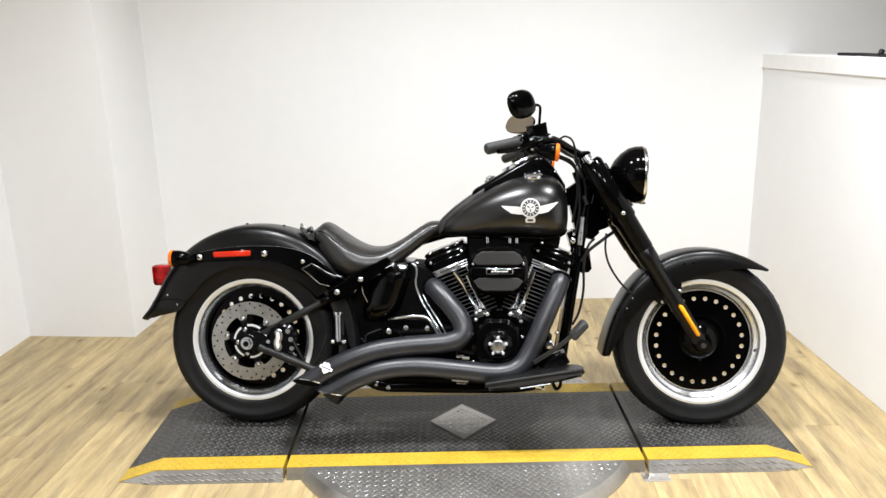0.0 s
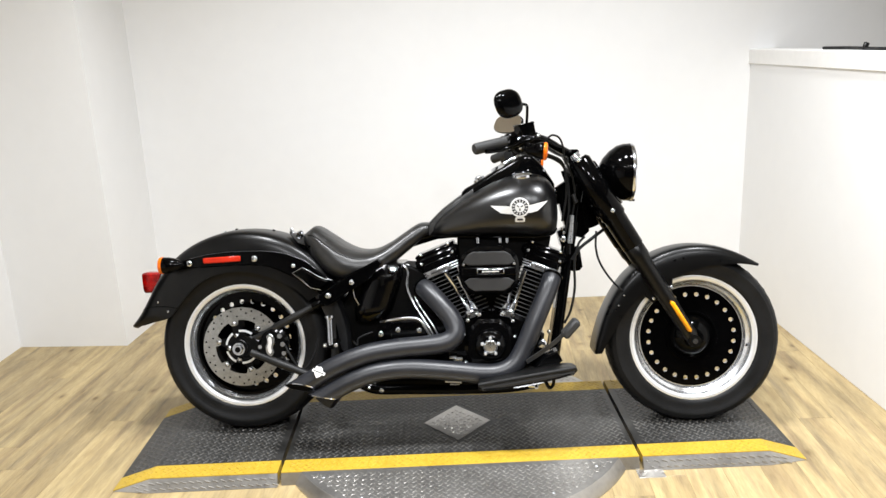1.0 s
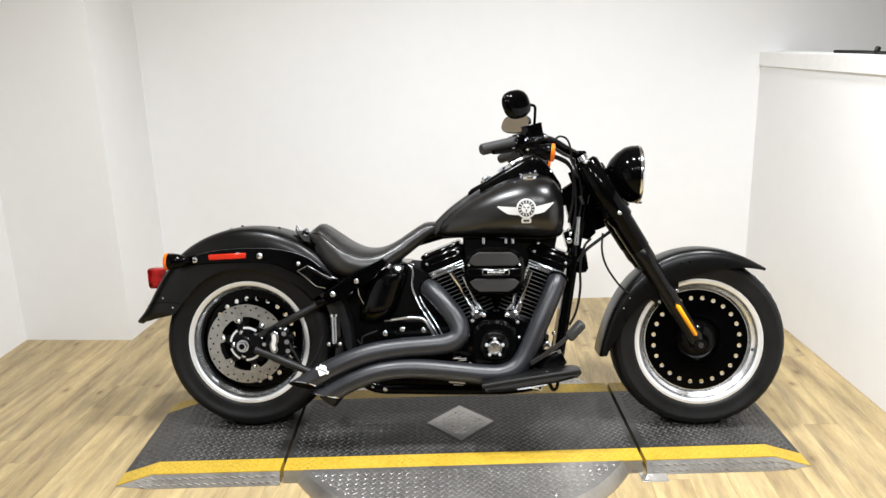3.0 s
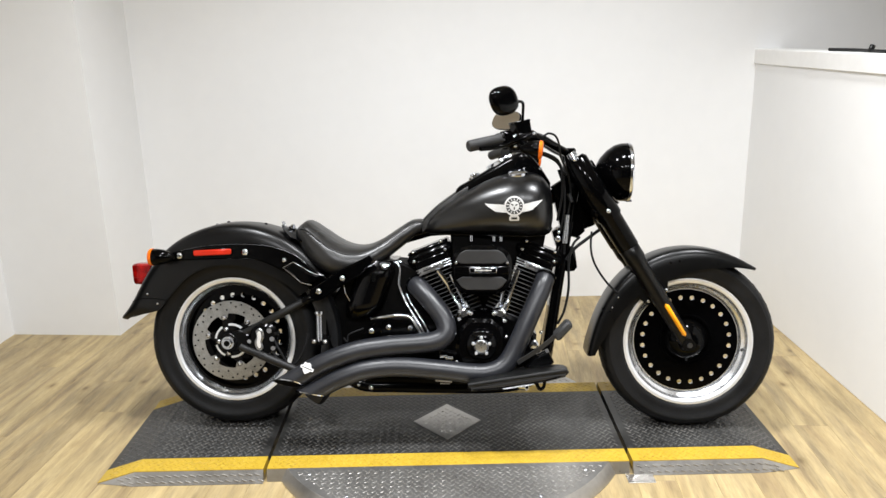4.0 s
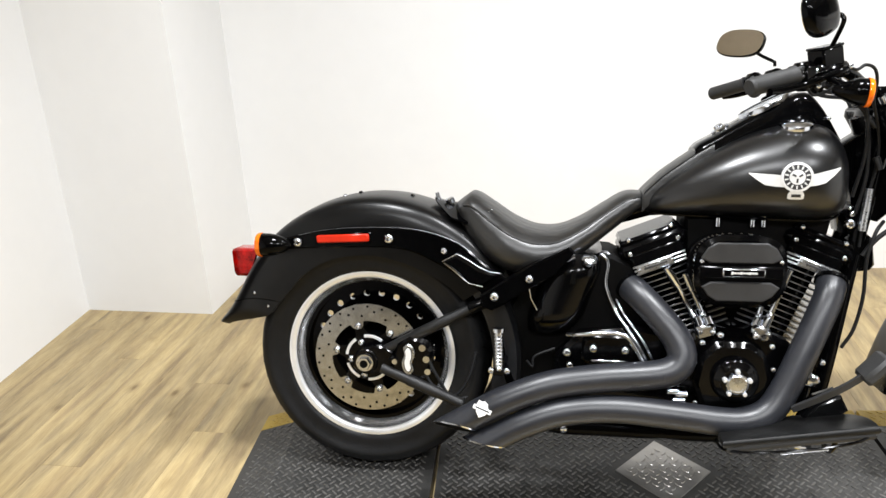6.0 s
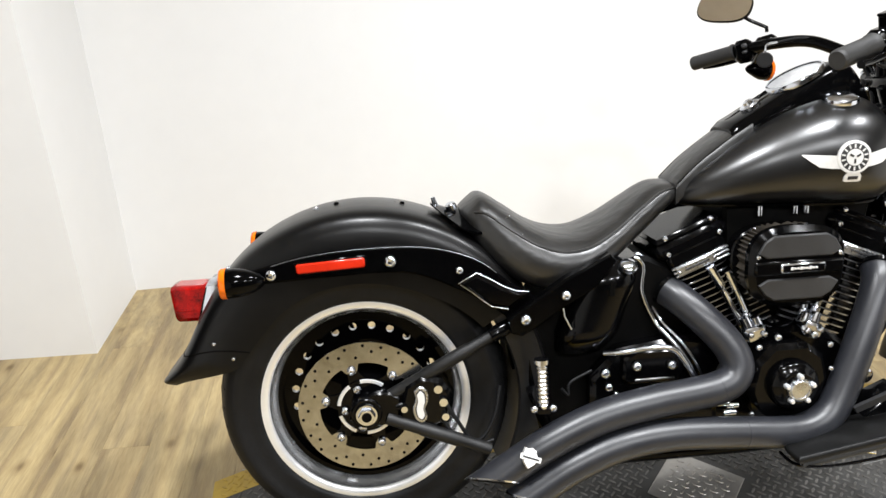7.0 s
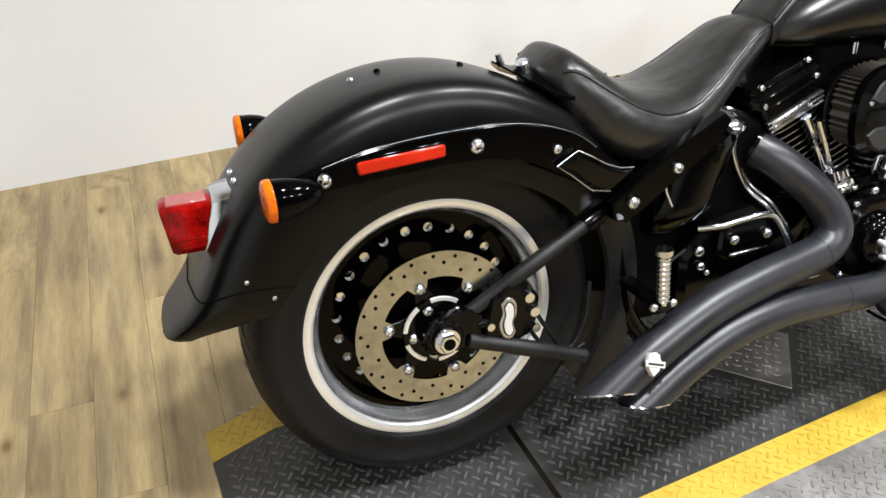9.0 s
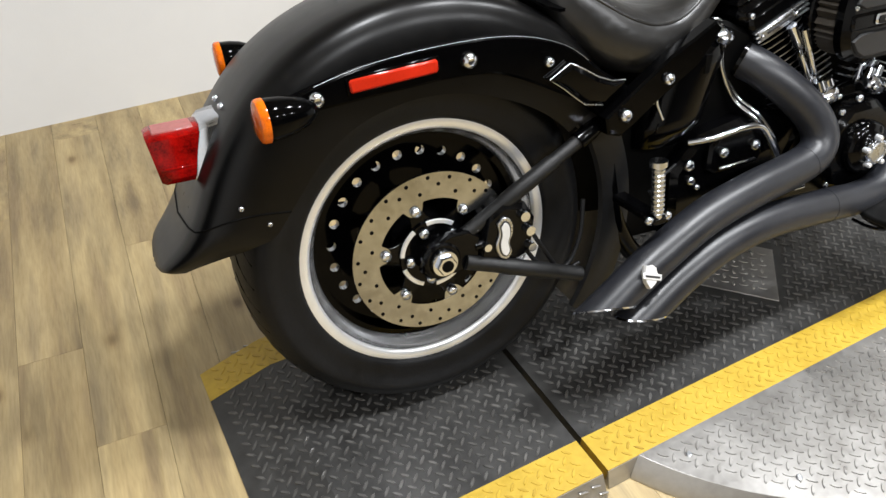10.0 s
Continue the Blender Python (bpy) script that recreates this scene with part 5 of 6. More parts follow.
for x, z, r in ((-0.305, 0.146, 0.0095), (-0.35, 0.155, 0.006), (0.235, 0.152, 0.009), (0.20, 0.156, 0.006)):
    bolt(fr, (x, -0.130, z), r)
part("lower_cover", Geo().prism([(-0.33, 0.150), (0.24, 0.150), (0.26, 0.19), (-0.33, 0.20)], -0.09, -0.112, 0.004), GLOSS, fr)
part("drive_script", Geo().box((0.060, 0.003, 0.006), pose(-0.045, -0.1135, 0.168, 0, 4, 0), 0.001), SILVER, fr)
part("drive_script", Geo().box((0.036, 0.003, 0.005), pose(-0.040, -0.1135, 0.158, 0, 4, 0), 0.001), SILVER, fr)
sw = part("swing_arm", rod((-0.520, -0.128, 0.468), (-0.775, -0.128, 0.335), 0.0145, 0.0125), TEXTURED, bike, "satin black swing arm tube")
part("lower_arm", rod((-0.560, -0.165, 0.214), (-0.775, -0.140, 0.293), 0.0150, 0.0135), TEXTURED, sw, "satin black lower swing arm tube")
part("arm_joint", Geo().tube([(-0.50, -0.118, 0.476), (-0.52, -0.128, 0.468), (-0.545, -0.128, 0.455)], 0.0165, 14), ENAMEL, sw)
part("axle_carrier", Geo().prism([(-0.855, 0.295), (-0.842, 0.335), (-0.80, 0.352), (-0.765, 0.350), (-0.745, 0.335), (-0.750, 0.285), (-0.79, 0.276), (-0.84, 0.278)], -0.122, -0.142, 0.004), ENAMEL, sw, "gloss black axle carrier")
part("axle_washer", Geo().lathe([(-0.128, 0.034), (-0.143, 0.033), (-0.146, 0.030), (-0.146, 0.0255), (-0.150, 0.0245), (-0.152, 0.022), (-0.152, 0.012)], 36, Matrix.Translation((RW.x, 0, RW.z))), ENAMEL, sw)
part("axle_nut", Geo().lathe([(-0.138, 0.0185), (-0.160, 0.0185), (-0.164, 0.0165), (-0.164, 0.0105)], 6, Matrix.Translation((RW.x, 0, RW.z))), CHROME, sw, "chrome axle nut", 20)
# shade in the axle's hollow, put in as near-black colour
part("axle_bore_shade", Geo().lathe([(-0.165, 0.0105), (-0.158, 0.0098), (-0.157, 0.001)], 20, Matrix.Translation((RW.x, 0, RW.z))), DARK, sw)
part("axle_seat", Geo().lathe([(-0.150, 0.0235), (-0.1545, 0.0225), (-0.1545, 0.016)], 28, Matrix.Translation((RW.x, 0, RW.z))), CHROME, sw, "chrome axle washer")
part("far_arm", rod((-0.520, 0.128, 0.468), (-0.775, 0.128, 0.335), 0.0145, 0.0125), TEXTURED, sw)
cal = part("brake_caliper", Geo().prism([(-0.755, 0.275), (-0.735, 0.362), (-0.70, 0.382), (-0.655, 0.372), (-0.638, 0.34), (-0.648, 0.275), (-0.69, 0.262)], -0.098, -0.146, 0.009), ENAMEL, bike, "gloss black rear brake caliper")
BEAN = [(p[0], p[2]) for p in spline([(-0.716, 0, 0.352), (-0.703, 0, 0.362), (-0.689, 0, 0.352), (-0.687, 0, 0.330), (-0.694, 0, 0.312), (-0.690, 0, 0.292), (-0.701, 0, 0.281), (-0.715, 0, 0.290), (-0.720, 0, 0.312), (-0.713, 0, 0.333), (-0.716, 0, 0.352)], 4)][:-1]
part("caliper_badge", Geo().prism(BEAN, -0.144, -0.151, 0.0015), FIN_EDGE, cal, "silver kidney-shaped badge")
part("badge_inset", Geo().prism([(-0.7035 + (x + 0.7035) * 0.72, 0.3215 + (z - 0.3215) * 0.86) for x, z in BEAN], -0.150, -0.1522, 0.0005), CHARCOAL, cal)
part("badge_inset", Geo().prism([(-0.7035 + (x + 0.7035) * 0.55, 0.3215 + (z - 0.3215) * 0.78) for x, z in BEAN], -0.1515, -0.1535, 0.0005), SILVER, cal)
for x, z, r in ((-0.665, 0.355, 0.009), (-0.655, 0.325, 0.009), (-0.652, 0.292, 0.008), (-0.738, 0.316, 0.007)):
    part("caliper_pin", Geo().tube([(x, -0.12, z), (x, -0.156, z)], r, 14), CHROME, cal)
part("caliper_bracket", Geo().tube([(-0.755, -0.135, 0.316), (-0.72, -0.135, 0.318)], 0.010, 14), ENAMEL, cal)
line_tube("brake_hose", [(-0.660, -0.145, 0.285), (-0.640, -0.150, 0.255), (-0.605, -0.150, 0.232), (-0.575, -0.15, 0.235), (-0.545, -0.14, 0.28), (-0.53, -0.125, 0.34)], 0.0042, RUBBER, cal)
line_tube("brake_hose", [(-0.650, -0.145, 0.320), (-0.628, -0.150, 0.28), (-0.59, -0.150, 0.222), (-0.55, -0.145, 0.225)], 0.0042, RUBBER, cal)

# folded passenger peg
g = Geo()
pts, rs = [], []
for i in range(49):
    t = i / 48
    pts.append(Vector((-0.461, -0.246, 0.334)).lerp(Vector((-0.463, -0.242, 0.440)), t))
    rs.append(0.0098 + (0.0022 if i % 4 < 2 else 0.0) if 4 < i < 44 else (0.0155 if i >= 44 else 0.008))
part("passenger_peg", g.tube(pts, rs, 18), CHROME, bike, "ribbed chrome passenger peg, folded up")
part("peg_clevis", Geo().box((0.030, 0.12, 0.016), pose(-0.461, -0.195, 0.332), 0.004), ENAMEL, bike, "gloss black peg mount")
for s in (-0.019, 0.019):
    bolt(bike, (-0.461 + s, -0.246, 0.336), 0.008)


# floorboard and brake pedal
fb = pose(0.212, -0.262, 0.224, 0, -9.5, 0)
out = [(-0.165, 0.045), (-0.165, -0.010), (-0.145, -0.040), (-0.09, -0.060), (0.0, -0.068), (0.09, -0.060), (0.145, -0.036), (0.168, 0.0), (0.168, 0.045)]
out = [(p[0], p[2]) for p in spline([(x, 0, y) for x, y in out], 4)]
lay = fb @ pose(0, 0, 0, 90)
fbo = part("floorboard", Geo().prism([(x, y) for x, y in out], -0.004, 0.012, 0.005, lay), PLASTIC, bike, "black half-moon rider floorboard", 50)
part("floorboard_pad", Geo().prism([(x * 0.95, y * 0.92) for x, y in out], -0.018, -0.003, 0.006, lay), GRIP, fbo, "ribbed black rubber pad")
part("floorboard_edge", Geo().tube([fb @ Vector((x * 1.01, y * 1.01, -0.013)) for x, y in out[1:-1]], 0.0035, 8), ENAMEL, fbo)
part("edge_trim", Geo().tube([fb @ Vector((x, -0.0695, -0.016)) for x in (-0.05, -0.02, 0.02, 0.05)], 0.0028, 8), CHROME, fbo)
part("floorboard_mount", Geo().tube([(0.12, -0.12, 0.18), (0.12, -0.22, 0.196)], 0.014, 12), ENAMEL, fbo)
part("floorboard_mount", Geo().tube([(0.27, -0.11, 0.20), (0.29, -0.22, 0.226)], 0.014, 12), ENAMEL, fbo)
part("mount_bolt", Geo().tube([(0.225, -0.245, 0.186), (0.245, -0.262, 0.188)], 0.012, 14), CHROME, fbo)
part("mount_hook", Geo().tube(spline([(0.275, -0.25, 0.205), (0.288, -0.255, 0.180), (0.302, -0.25, 0.186), (0.306, -0.25, 0.21)], 5), 0.006, 8), ENAMEL, fbo)
bp_ = part("brake_pedal", Geo().loft([[Vector(p) + Vector((dx, dy, dz)) for dx, dy, dz in ((-0.003, -0.005, 0.006), (0.003, -0.005, -0.006), (0.003, 0.005, -0.006), (-0.003, 0.005, 0.006))] for p in spline([(0.215, -0.222, 0.262), (0.262, -0.245, 0.298), (0.305, -0.268, 0.335), (0.345, -0.285, 0.375)], 4)]), CHARCOAL, bike, "metal brake pedal arm with black rubber pad", smooth=30)
part("pedal_pad", Geo().box((0.072, 0.070, 0.026), pose(0.362, -0.280, 0.388, 0, -48, 0), 0.007), GRIP, bp_, "black rubber pedal pad")
part("pedal_shroud", Geo().prism([(0.240, 0.240), (0.275, 0.278), (0.322, 0.298), (0.340, 0.262), (0.31, 0.240)], -0.15, -0.22, 0.006), ENAMEL, bp_)
part("pivot_cap", Geo().lathe([(-0.150, 0.017), (-0.166, 0.017), (-0.171, 0.012), (-0.172, 0.001)], 20, Matrix.Translation((0.273, 0, 0.312))), CHROME, bike, "chrome pivot cap")
bolt(bike, (0.300, -0.14, 0.352), 0.007)

# inner frame parts and added near-black blocks that close the view through the bike
part("frame_fill", Geo().prism([(-0.45, 0.20), (-0.03, 0.18), (-0.02, 0.42), (-0.10, 0.51), (-0.125, 0.56), (-0.19, 0.592), (-0.26, 0.598), (-0.40, 0.54), (-0.47, 0.42)], -0.085, 0.12, 0.01), DARK, bike, "added near-black block closing the view through the frame")
part("cylinder_gap_fill", Geo().prism([(0.02, 0.41), (0.165, 0.41), (0.21, 0.58), (0.31, 0.64), (0.32, 0.695), (-0.02, 0.69), (-0.02, 0.58)], -0.075, 0.08, 0.01), DARK, bike, "added near-black block closing the gap between the cylinders")
part("frame_backbone", Geo().tube([(0.40, 0, 0.86), (0.20, 0, 0.725), (-0.10, 0, 0.705), (-0.24, 0, 0.665), (-0.35, 0, 0.60)], 0.024, 16), ENAMEL, bike, "gloss black frame backbone")
part("coil_cover", Geo().box((0.16, 0.14, 0.05), pose(0.10, 0, 0.672), 0.008), ENAMEL, bike, "black coil cover")
for x in (0.055, 0.135, 0.16):
    part("top_bolt", Geo().tube([(x, -0.085, 0.668), (x, -0.085, 0.69)], 0.006, 10), CHROME, bike)


# ---- fork, headlamp and handlebar ----
TOP, LOW = Vector((0.420, 0, 0.948)), Vector((0.815, 0, 0.306))
AX = (LOW - TOP).normalized()
LEG = 0.093
for side in (-1, 1):
    o = Vector((0, side * LEG, 0))

    def at(t):
        return TOP + o + (LOW - TOP) * t

    leg = part("fork_leg", Geo().tube([at(0.46), at(0.47), at(0.53), at(0.56), at(0.80), at(0.93), at(0.97), at(1.0)], [0.030, 0.036, 0.036, 0.0305, 0.0275, 0.0260, 0.028, 0.020], 24), SATIN, bike, "satin black lower fork leg")
    part("fork_cover", Geo().tube([at(-0.015), at(0.0), at(0.30), at(0.31), at(0.47), at(0.48)], [0.034, 0.043, 0.0455, 0.040, 0.0385, 0.032], 28), GLOSS, leg, "gloss black fork cover")
    part("fork_trim", Geo().tube([at(-0.02) + Vector((0, 0, 0.002)), at(-0.045)], [0.018, 0.015], 18), CHROME, leg)
    bolt(leg, at(0.27) + Vector((0.002, side * 0.044, 0)), 0.008, (0, side, 0))
    bolt(leg, at(0.012) + Vector((-0.012, side * 0.036, 0.012)), 0.009, (-0.3, side * 0.6, 0.7))
    part("axle_clamp", Geo().tube([LOW + o + Vector((0, side * -0.02, 0)), LOW + o + Vector((0, side * 0.030, 0))], 0.022, 20), SATIN, leg)
    part("axle_end", Geo().tube([LOW + o + Vector((0, side * 0.028, 0)), LOW + o + Vector((0, side * 0.036, 0))], 0.0095, 16), CHROME, leg)
    a, b = at(0.775), at(0.945)
    q = (b - a).to_track_quat("Z", "Y").to_matrix().to_4x4()
    part("fork_reflector", Geo().box((0.035, 0.014, (b - a).length), Matrix.Translation((a + b) / 2 + Vector((0.004, side * 0.033, 0.0))) @ q, 0.006), AMBER_REFLECTOR, leg, "amber side reflector")
    a, b = sorted((side * 0.074, side * 0.081))
    part("fender_bracket", Geo().prism([(-0.176, 0.156), (-0.146, 0.134), (-0.079, 0.176), (-0.078, 0.226), (-0.085, 0.275), (-0.19, 0.235)], a, b, 0.002, Matrix.Translation(FW)), SATIN, ff, "black fender mounting bracket")
    for x, z in ((-0.086, 0.189), (-0.146, 0.150)):
        bolt(ff, FW + Vector((x, side * 0.081, z)), 0.007, (0, side, 0))
    for ang in (98, 104):
        bolt(ff, FW + Vector((0.295 * math.cos(radians(ang)), side * 0.085, 0.295 * math.sin(radians(ang)))), 0.004, (0, side, 0), BLACK_BOLT)
    for ang, rr in ((147, 0.300), (155, 0.300)):
        bolt(ff, FW + Vector((rr * math.cos(radians(ang)), side * 0.085, rr * math.sin(radians(ang)))), 0.003, (0, side, 0))

tri = part("triple_clamp", Geo().box((0.085, 0.20, 0.034), pose(0.422, 0, 0.922, 0, 31, 0), 0.014), GLOSS, bike, "gloss black triple clamp")
part("lower_clamp", Geo().box((0.12, 0.25, 0.045), pose(0.530, 0, 0.752, 0, 31, 0), 0.014), GLOSS, tri)
part("steering_head", Geo().tube([(0.395, 0, 0.93), (0.470, 0, 0.712)], 0.033, 24), GLOSS, bike, "gloss black steering head")
part("neck_gusset", Geo().prism([(0.34, 0.86), (0.40, 0.90), (0.455, 0.735), (0.462, 0.70), (0.435, 0.675), (0.38, 0.69)], -0.035, 0.035, 0.006), GLOSS, bike, "black frame neck")
part("neck_cover", Geo().prism([(0.345, 0.70), (0.38, 0.72), (0.385, 0.66), (0.36, 0.645)], -0.06, 0.06, 0.005), GLOSS, bike)
bolt(bike, (0.362, -0.061, 0.674), 0.013)
bolt(bike, (0.366, -0.061, 0.698), 0.007)
bolt(bike, (0.36, -0.061, 0.712), 0.005)
part("coolant_tube", Geo().tube([(0.395, -0.075, 0.76), (0.386, -0.075, 0.66)], 0.009, 12), FIN_EDGE, bike)

# headlamp
HM = facing((0.500, 0.0, 0.912), (1, 0, -0.02))
head = part("headlamp", Geo().lathe([(0.0, 0.010), (0.004, 0.028), (0.016, 0.052), (0.038, 0.077), (0.064, 0.096), (0.088, 0.1035), (0.108, 0.1045), (0.115, 0.102)], 56, HM), GLOSS, bike, "gloss black headlamp bucket")
part("headlamp_ring", Geo().lathe([(0.110, 0.1050), (0.117, 0.1058), (0.122, 0.103), (0.123, 0.096)], 56, HM), CHROME, head, "chrome trim ring")
part("headlamp_lens", Geo().lathe([(0.121, 0.100), (0.127, 0.085), (0.132, 0.05), (0.134, 0.001)], 48, HM), CLEAR, head, "clear headlamp lens")
part("headlamp_mount", Geo().tube([(0.50, 0, 0.93), (0.445, 0, 0.90)], 0.03, 18), GLOSS, head)
part("headlamp_clip", Geo().box((0.022, 0.012, 0.008), pose(0.618, -0.015, 0.808), 0.002), CHROME, head)
part("nacelle_edge", Geo().tube(spline([(0.515, -0.055, 0.865), (0.545, -0.06, 0.83), (0.575, -0.06, 0.80)], 5), 0.004, 8), CHROME, head)


# handlebar
def bar_side(s, pts, label):
    return part("handlebar", Geo().tube(spline(pts, 7), 0.0145, 16), GLOSS, bike, label)


R_END, L_END = Vector((0.057, -0.333, 0.991)), Vector((0.124, 0.450, 0.992))
bar_r = bar_side(-1, [(0.405, 0.0, 0.975), (0.395, -0.050, 0.978), (0.350, -0.105, 0.998), (0.290, -0.170, 1.026), (0.235, -0.225, 1.028), (0.165, -0.272, 1.017), tuple(R_END)], "gloss black handlebar")
bar_l = bar_side(1, [(0.405, 0.0, 0.975), (0.400, 0.050, 0.978), (0.365, 0.115, 0.998), (0.318, 0.200, 1.032), (0.272, 0.280, 1.034), (0.210, 0.365, 1.020), tuple(L_END)], "gloss black handlebar")
for y in (-0.045, 0.045):
    part("riser", Geo().tube([(0.405, y, 0.935), (0.404, y, 0.978)], 0.019, 16), GLOSS, bike, "gloss black bar riser")
    part("riser_cap", Geo().box((0.046, 0.034, 0.022), pose(0.402, y, 0.985), 0.006), GLOSS, bike)
for bar, end, inner, s in ((bar_r, R_END, Vector((0.160, -0.276, 1.016)), -1), (bar_l, L_END, Vector((0.206, 0.370, 1.0185)), 1)):
    d = (inner - end).normalized()
    part("grip", Geo().tube([end - d * 0.004, end, end + d * 0.003, end + d * 0.105, end + d * 0.108, end + d * 0.114], [0.0155, 0.0185, 0.0190, 0.0190, 0.0215, 0.0215], 22), GRIP, bar, "dark grey rubber grip")
    c = end + d * 0.140
    q = d.to_track_quat("X", "Z").to_matrix().to_4x4()
    sh = part("switch_housing", Geo().box((0.048, 0.044, 0.060), Matrix.Translation(c - Vector((0, 0, 0.006))) @ q, 0.012), GLOSS, bar, "black switch housing")
    part("switch_button", Geo().box((0.014, 0.010, 0.012), Matrix.Translation(c + Vector((-0.012, -0.022, 0.008))) @ q, 0.003), CHARCOAL, sh)
    part("switch_button", Geo().box((0.012, 0.010, 0.008), Matrix.Translation(c + Vector((-0.010, -0.022, -0.008))) @ q, 0.003), CHARCOAL, sh)
    c2 = end + d * 0.185
    res = part("lever_bracket", Geo().box((0.050, 0.034, 0.034), Matrix.Translation(c2 + Vector((0.012, 0, 0.004))) @ q, 0.008), GLOSS, bar, "black lever bracket")
    lever = spline([c2 + Vector((0.030, 0, 0.0)), c2 + Vector((0.035, s * 0.03, -0.004)), end + d * 0.09 + Vector((0.042, 0, -0.012)), end + d * 0.03 + Vector((0.045, 0, -0.012)), end + Vector((0.035, s * 0.012, -0.010))], 5)
    part("hand_lever", Geo().tube(lever, 0.0075, 10), GLOSS, bar, "gloss black hand lever")
    m0 = c2 + Vector((0.014, s * 0.004, 0.03))
    if s < 0:
        tank_at = Matrix.Translation(c2 + Vector((0.008, 0.0, 0.024))) @ q
        pot = part("brake_reservoir", Geo().box((0.058, 0.046, 0.040), tank_at, 0.004), GLOSS, bar, "black brake fluid reservoir")
        part("reservoir_lid", Geo().box((0.0595, 0.0475, 0.006), tank_at @ pose(0, 0, 0.0205), 0.002), GLOSS, pot)
        for u, v in ((-0.022, -0.017), (0.022, -0.017)):
            part("lid_screw", Geo().tube([tank_at @ Vector((u, v, 0.0225)), tank_at @ Vector((u, v, 0.0250))], 0.003, 10), CHROME, pot)
        mast = part("master_cylinder", Geo().box((0.088, 0.036, 0.034), Matrix.Translation(c2 + Vector((0.022, -0.004, -0.004))) @ q @ pose(0, 0, 0, 0, 6, 0), 0.012), ENAMEL, bar, "black master cylinder")
        part("clamp_block", Geo().box((0.040, 0.040, 0.056), Matrix.Translation(c2 + Vector((-0.012, -0.002, -0.022))) @ q, 0.012), ENAMEL, mast)
        for u, w in ((-0.016, -0.006), (-0.010, -0.036), (0.050, 0.004)):
            bolt(mast, c2 + Vector((u, -0.026, w)), 0.0055)
    mc = Vector((0.161, -0.372, 1.128)) if s < 0 else Vector((0.186, 0.405, 1.136))
    corner = Vector((0.229, -0.318, 1.132))
    bend = [m0 + Vector((0, s * 0.004, 0.01)), corner - Vector((0, 0, 0.018)), corner - Vector((0.002, 0, 0.004)), corner + Vector((-0.012, s * 0.004, 0.0)), mc + Vector((0.035, -s * 0.014, 0.003))]
    if s > 0:
        bend = [m0 + Vector((0, 0.002, 0.012)), m0.lerp(mc, 0.5) + Vector((0.004, -0.004, 0)), mc + Vector((0.026, -0.016, -0.012))]
    stem = part("mirror_stem", Geo().tube([m0, *spline(bend, 5)], 0.0048, 10), GLOSS, bar, "gloss black mirror stem")
    mm = facing(mc, Vector((0.74, -0.66, 0.10)) if s < 0 else Vector((0.58, 0.78, -0.28)))
    lean = 14 if s < 0 else 5
    o1 = [(x + 0.006 * z / 0.05, z) for x, z in (oval(0, 0, 0.122, 0.092, 36, 2.5) if s < 0 else oval(0, 0, 0.142, 0.082, 36, 2.7))]
    rings = [[(x * k, y, z * k) for x, z in o1] for y, k in ((0.0, 0.955), (0.001, 0.985), (0.005, 1.0), (0.012, 0.99), (0.020, 0.90), (0.026, 0.70), (0.029, 0.4))]
    mirror = part("mirror_shell", Geo().loft(rings, m=mm @ pose(0, 0, 0, 0, lean, 0)), GLOSS, stem, "gloss black oval mirror shell", smooth=60)
    part("mirror_glass", Geo().prism([(x * 0.95, z * 0.95) for x, z in o1], -0.0006, -0.0016, 0.0, mm @ pose(0, 0, 0, 0, lean, 0)), MIRROR, stem, "mirror glass")
    base = Vector((0.218, -0.318, 0.984)) if s < 0 else Vector((0.256, 0.412, 0.972))
    tip = base + Vector((0.074, s * 0.008, -0.007))
    sg = bullet_signal(base, tip, bar, 0.0285, "black bullet turn signal with amber lens", 0.78)
    part("signal_mount", Geo().tube([base + Vector((0.022, 0, 0.008)), c2 + Vector((0.0, 0, -0.01))], 0.009, 10), GLOSS, sg)

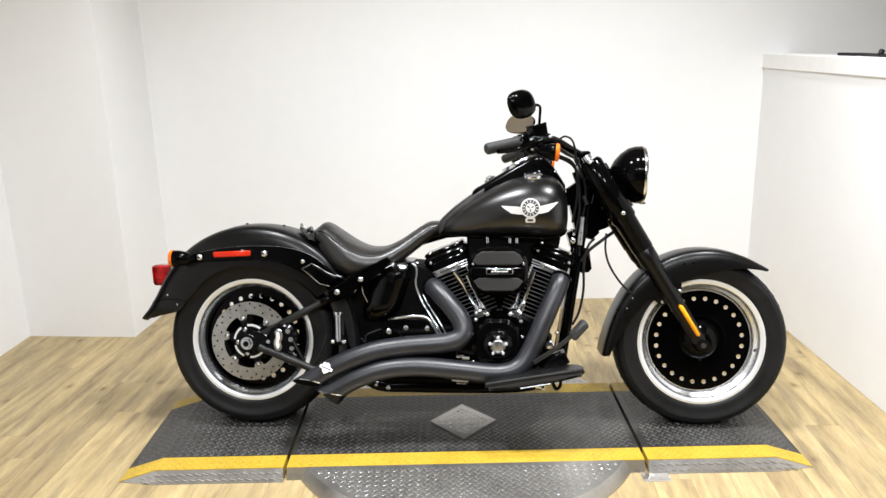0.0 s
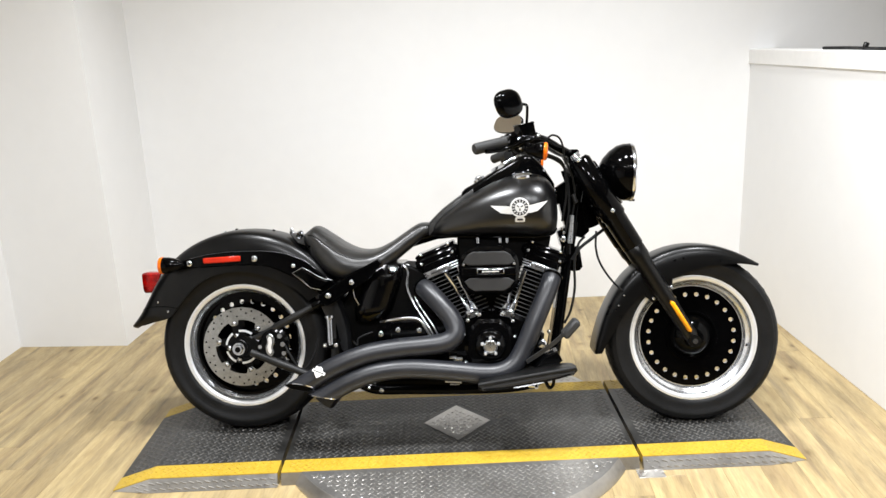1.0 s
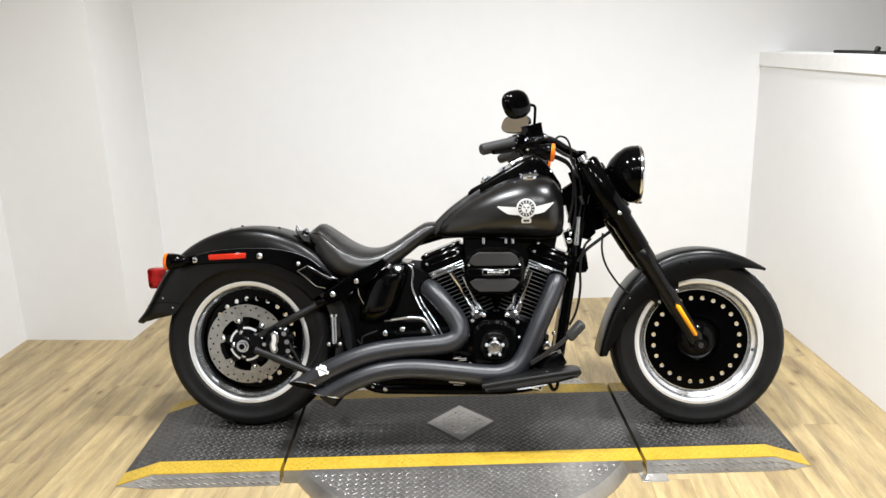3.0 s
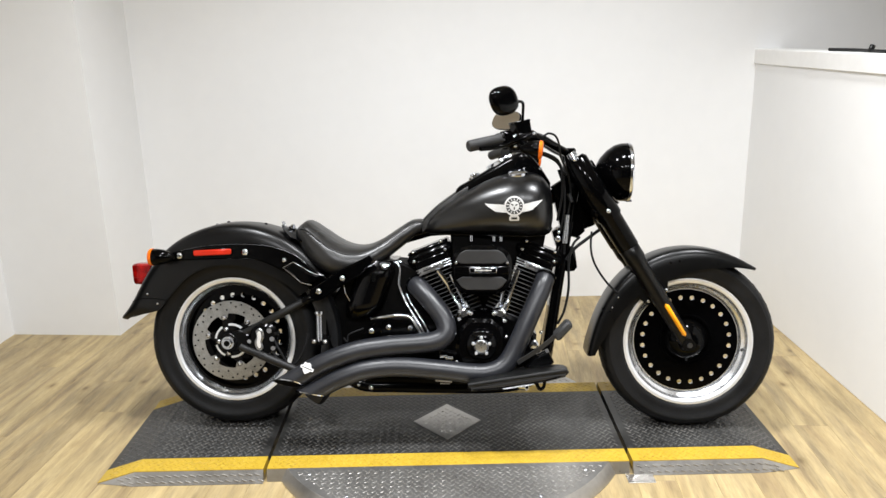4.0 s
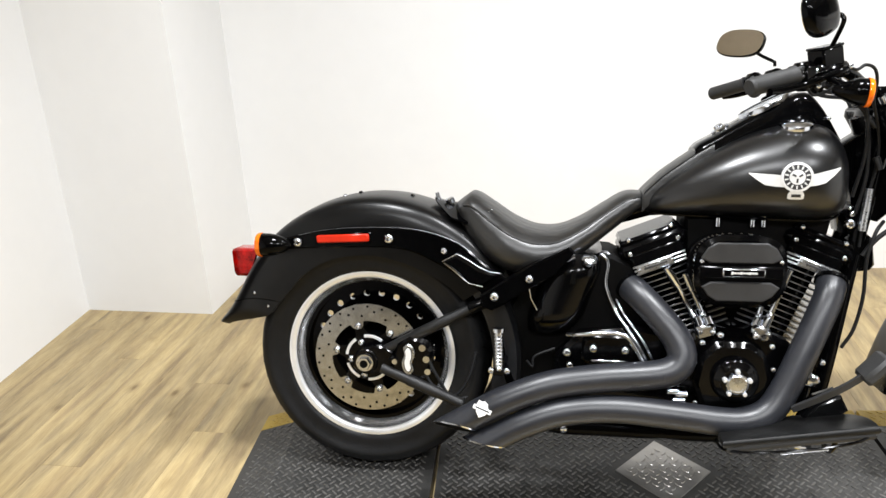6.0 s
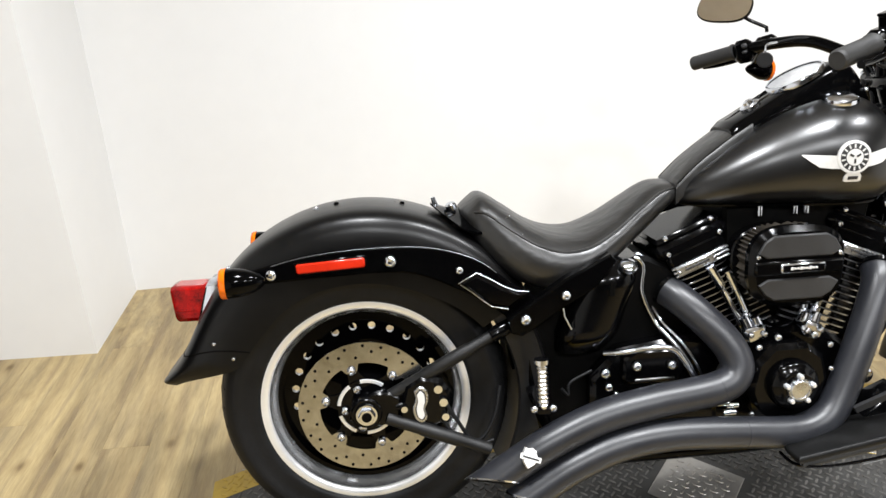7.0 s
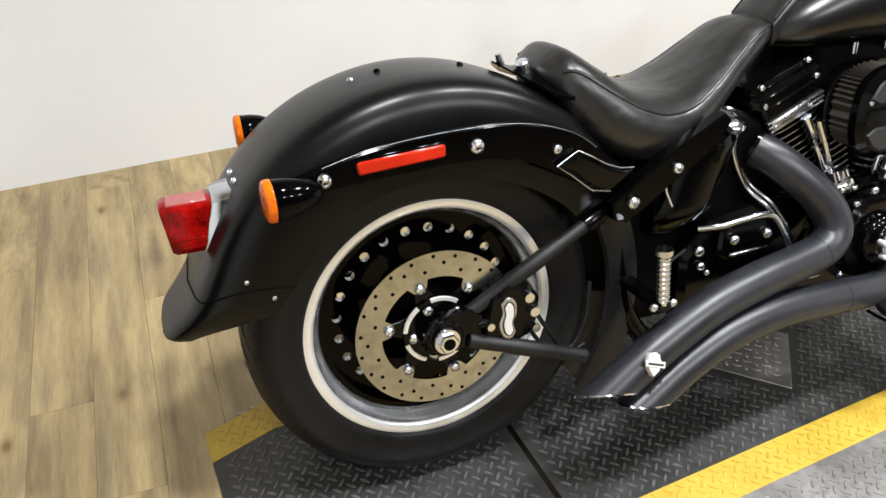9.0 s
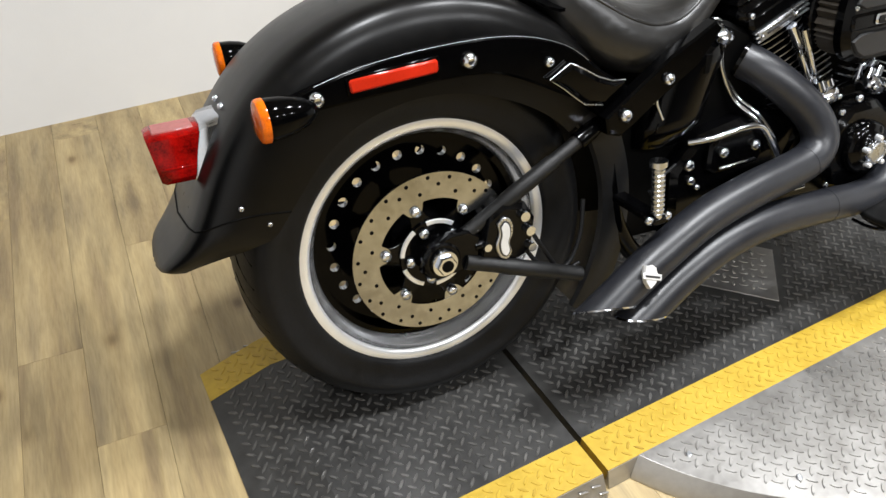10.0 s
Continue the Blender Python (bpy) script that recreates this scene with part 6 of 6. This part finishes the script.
# cables and hoses
for name, pts, r in (
    ("brake_line", [(0.262, -0.225, 1.046), (0.295, -0.215, 1.028), (0.318, -0.205, 1.038), (0.342, -0.190, 1.030), (0.356, -0.170, 1.004), (0.366, -0.135, 0.960), (0.395, -0.095, 0.90), (0.405, -0.080, 0.82), (0.390, -0.072, 0.72), (0.385, -0.07, 0.62)], 0.0036),
    ("throttle_cable", [(0.165, -0.262, 1.005), (0.230, -0.200, 0.985), (0.310, -0.135, 0.975), (0.365, -0.10, 0.94), (0.375, -0.085, 0.84), (0.36, -0.07, 0.74)], 0.0045),
    ("throttle_cable", [(0.165, -0.255, 1.00), (0.240, -0.185, 0.975), (0.320, -0.120, 0.965), (0.372, -0.09, 0.92), (0.385, -0.078, 0.80), (0.372, -0.065, 0.70)], 0.0045),
    ("clutch_cable", [(0.440, -0.055, 0.68), (0.415, -0.080, 0.655), (0.400, -0.082, 0.59), (0.400, -0.080, 0.50), (0.385, -0.08, 0.42), (0.362, -0.075, 0.37)], 0.0045),
    ("wire_loom", [(0.510, -0.05, 0.705), (0.465, -0.07, 0.675), (0.420, -0.075, 0.64), (0.392, -0.075, 0.60)], 0.006),
    ("brake_line", [(0.482, -0.06, 0.70), (0.478, -0.075, 0.64), (0.492, -0.082, 0.585), (0.530, -0.085, 0.525), (0.57, -0.09, 0.485)], 0.004),
    ("clutch_cable", [(0.24, 0.275, 1.03), (0.31, 0.20, 1.04), (0.375, 0.11, 0.99), (0.40, 0.075, 0.90), (0.39, 0.06, 0.75)], 0.0045),
    ("switch_wire", [(0.175, -0.285, 0.995), (0.200, -0.262, 0.975), (0.245, -0.21, 0.985), (0.275, -0.19, 1.01)], 0.003),
):
    line_tube(name, pts, r, RUBBER, bike, "black rubber cable")
for x, z, dx, dz in ((0.372, 0.925, 0.020, -0.022), (0.398, 0.835, 0.010, -0.030)):
    part("wire_connector", Geo().tube([(x, -0.088, z), (x + dx, -0.092, z + dz)], [0.0085, 0.0075], 12), PLASTIC, bike, "black plastic wire connector")
part("downtube_cover", Geo().prism([(0.300, 0.20), (0.338, 0.19), (0.372, 0.42), (0.396, 0.60), (0.360, 0.60), (0.335, 0.45)], -0.048, 0.048, 0.008), GLOSS, bike, "gloss black cover between the frame tubes")
part("horn_cover", Geo().box((0.05, 0.10, 0.09), pose(0.405, 0.0, 0.60, 0, -8, 0), 0.012), GLOSS, bike, "gloss black regulator cover")
part("key_tag", Geo().lathe([(-0.002, 0.017), (-0.001, 0.019), (0.001, 0.019), (0.002, 0.017)], 28, facing((0.178, 0.160, 0.994), (0.5, 0.8, 0))), PLASTIC, bar_l, "round black key tag")
part("tag_loop", Geo().tube(spline([(0.178, 0.160, 1.013), (0.19, 0.175, 1.03), (0.235, 0.215, 1.035)], 4), 0.0025, 8), CHROME, bar_l)

# ---- loose things round the room ----
pic = thing("framed_panel", SIDE @ pose(0, -1.262, 0.05), "dark stained wooden framed panel on the white wall", "picture frame")
W, H, B = 0.96, 1.35, 0.075
for name, size, at_ in (("frame_rail", (0.034, W, B), (0.017, 0, B / 2)), ("frame_rail", (0.034, W, B), (0.017, 0, H - B / 2)), ("frame_stile", (0.034, B, H - 2 * B), (0.017, -W / 2 + B / 2, H / 2)), ("frame_stile", (0.034, B, H - 2 * B), (0.017, W / 2 - B / 2, H / 2))):
    part(name, Geo().box(size, pose(*at_), 0.004), DARKWOOD, pic, "", 0)
part("panel", Geo().box((0.012, W - 2 * B, H - 2 * B), pose(0.008, 0, H / 2), 0.001), DARK, pic, "dark panel", 0)
led = HALF @ pose(0, -1.45, 0)
cable = solid("cable", Geo().tube(spline([(0.03, 0.75, 1.290), (0.04, 0.55, 1.291), (0.02, 0.30, 1.290), (0.05, 0.08, 1.290), (0.03, -0.2, 1.290)], 6), 0.0065, 8), RUBBER, led, "black cable lying along the half wall cap", "cable")
solid("cable_clip", Geo().box((0.02, 0.014, 0.03), pose(0.03, 0.42, 1.2985, 0, 20, 10), 0.003), PLASTIC, led, "small black plastic clip on the wall cap", "clip")
solid("floor_tab", Geo().box((0.09, 0.05, 0.003), pose(0.635, -0.345, FLOOR + 0.0016), 0.001), TREADPLATE, LIFT, "small bare aluminium tab on the floor", "metal tab", smooth=0)


# ---- floor planks ----
FLOORING = pose(0, 0, 0, 0, 0, 1.0)
floor = tagged(thing("floor", FLOORING, "light oak-look vinyl plank floor with grey-brown grain", "floor"), kind="structure")
PW, PL = 0.128, 1.20
plank_mesh = Geo().box((PW - 0.0005, PL - 0.0006, 0.006), pose(0, 0, -0.003), 0.0004).mesh("plank", PLANK, 0)
rest = Geo()
for col in range(-7, 47):
    u = -1.510 + PW * col
    ends = 1.385 + 0.0545 * (u + 1.76)                   # the plank ends run under the back wall
    v = (0.342, 0.062, 0.71, -0.31, 0.49, -0.14, 0.90)[col % 7] + (0.07 * math.sin(5.1 * col) if col > 1 else 0.0) + 2.5 * PL
    while v > NEAR - PL / 2 - 0.2:
        v0, v1 = max(v - PL / 2, NEAR - 0.15), min(v + PL / 2, ends)
        if v1 - v0 > 0.004:
            m = pose(u, (v0 + v1) / 2, FLOOR)
            if u < 1.75 and v1 > -2.6:
                again("plank", plank_mesh, floor, m @ Matrix.Diagonal((1, (v1 - v0) / PL, 1, 1)))
            else:
                rest.box((PW - 0.0005, v1 - v0 - 0.0006, 0.006), m @ pose(0, 0, -0.003), 0.0004)
        v -= PL
tagged(part("far_planks", rest, PLANK, floor, smooth=0), kind="stuff")
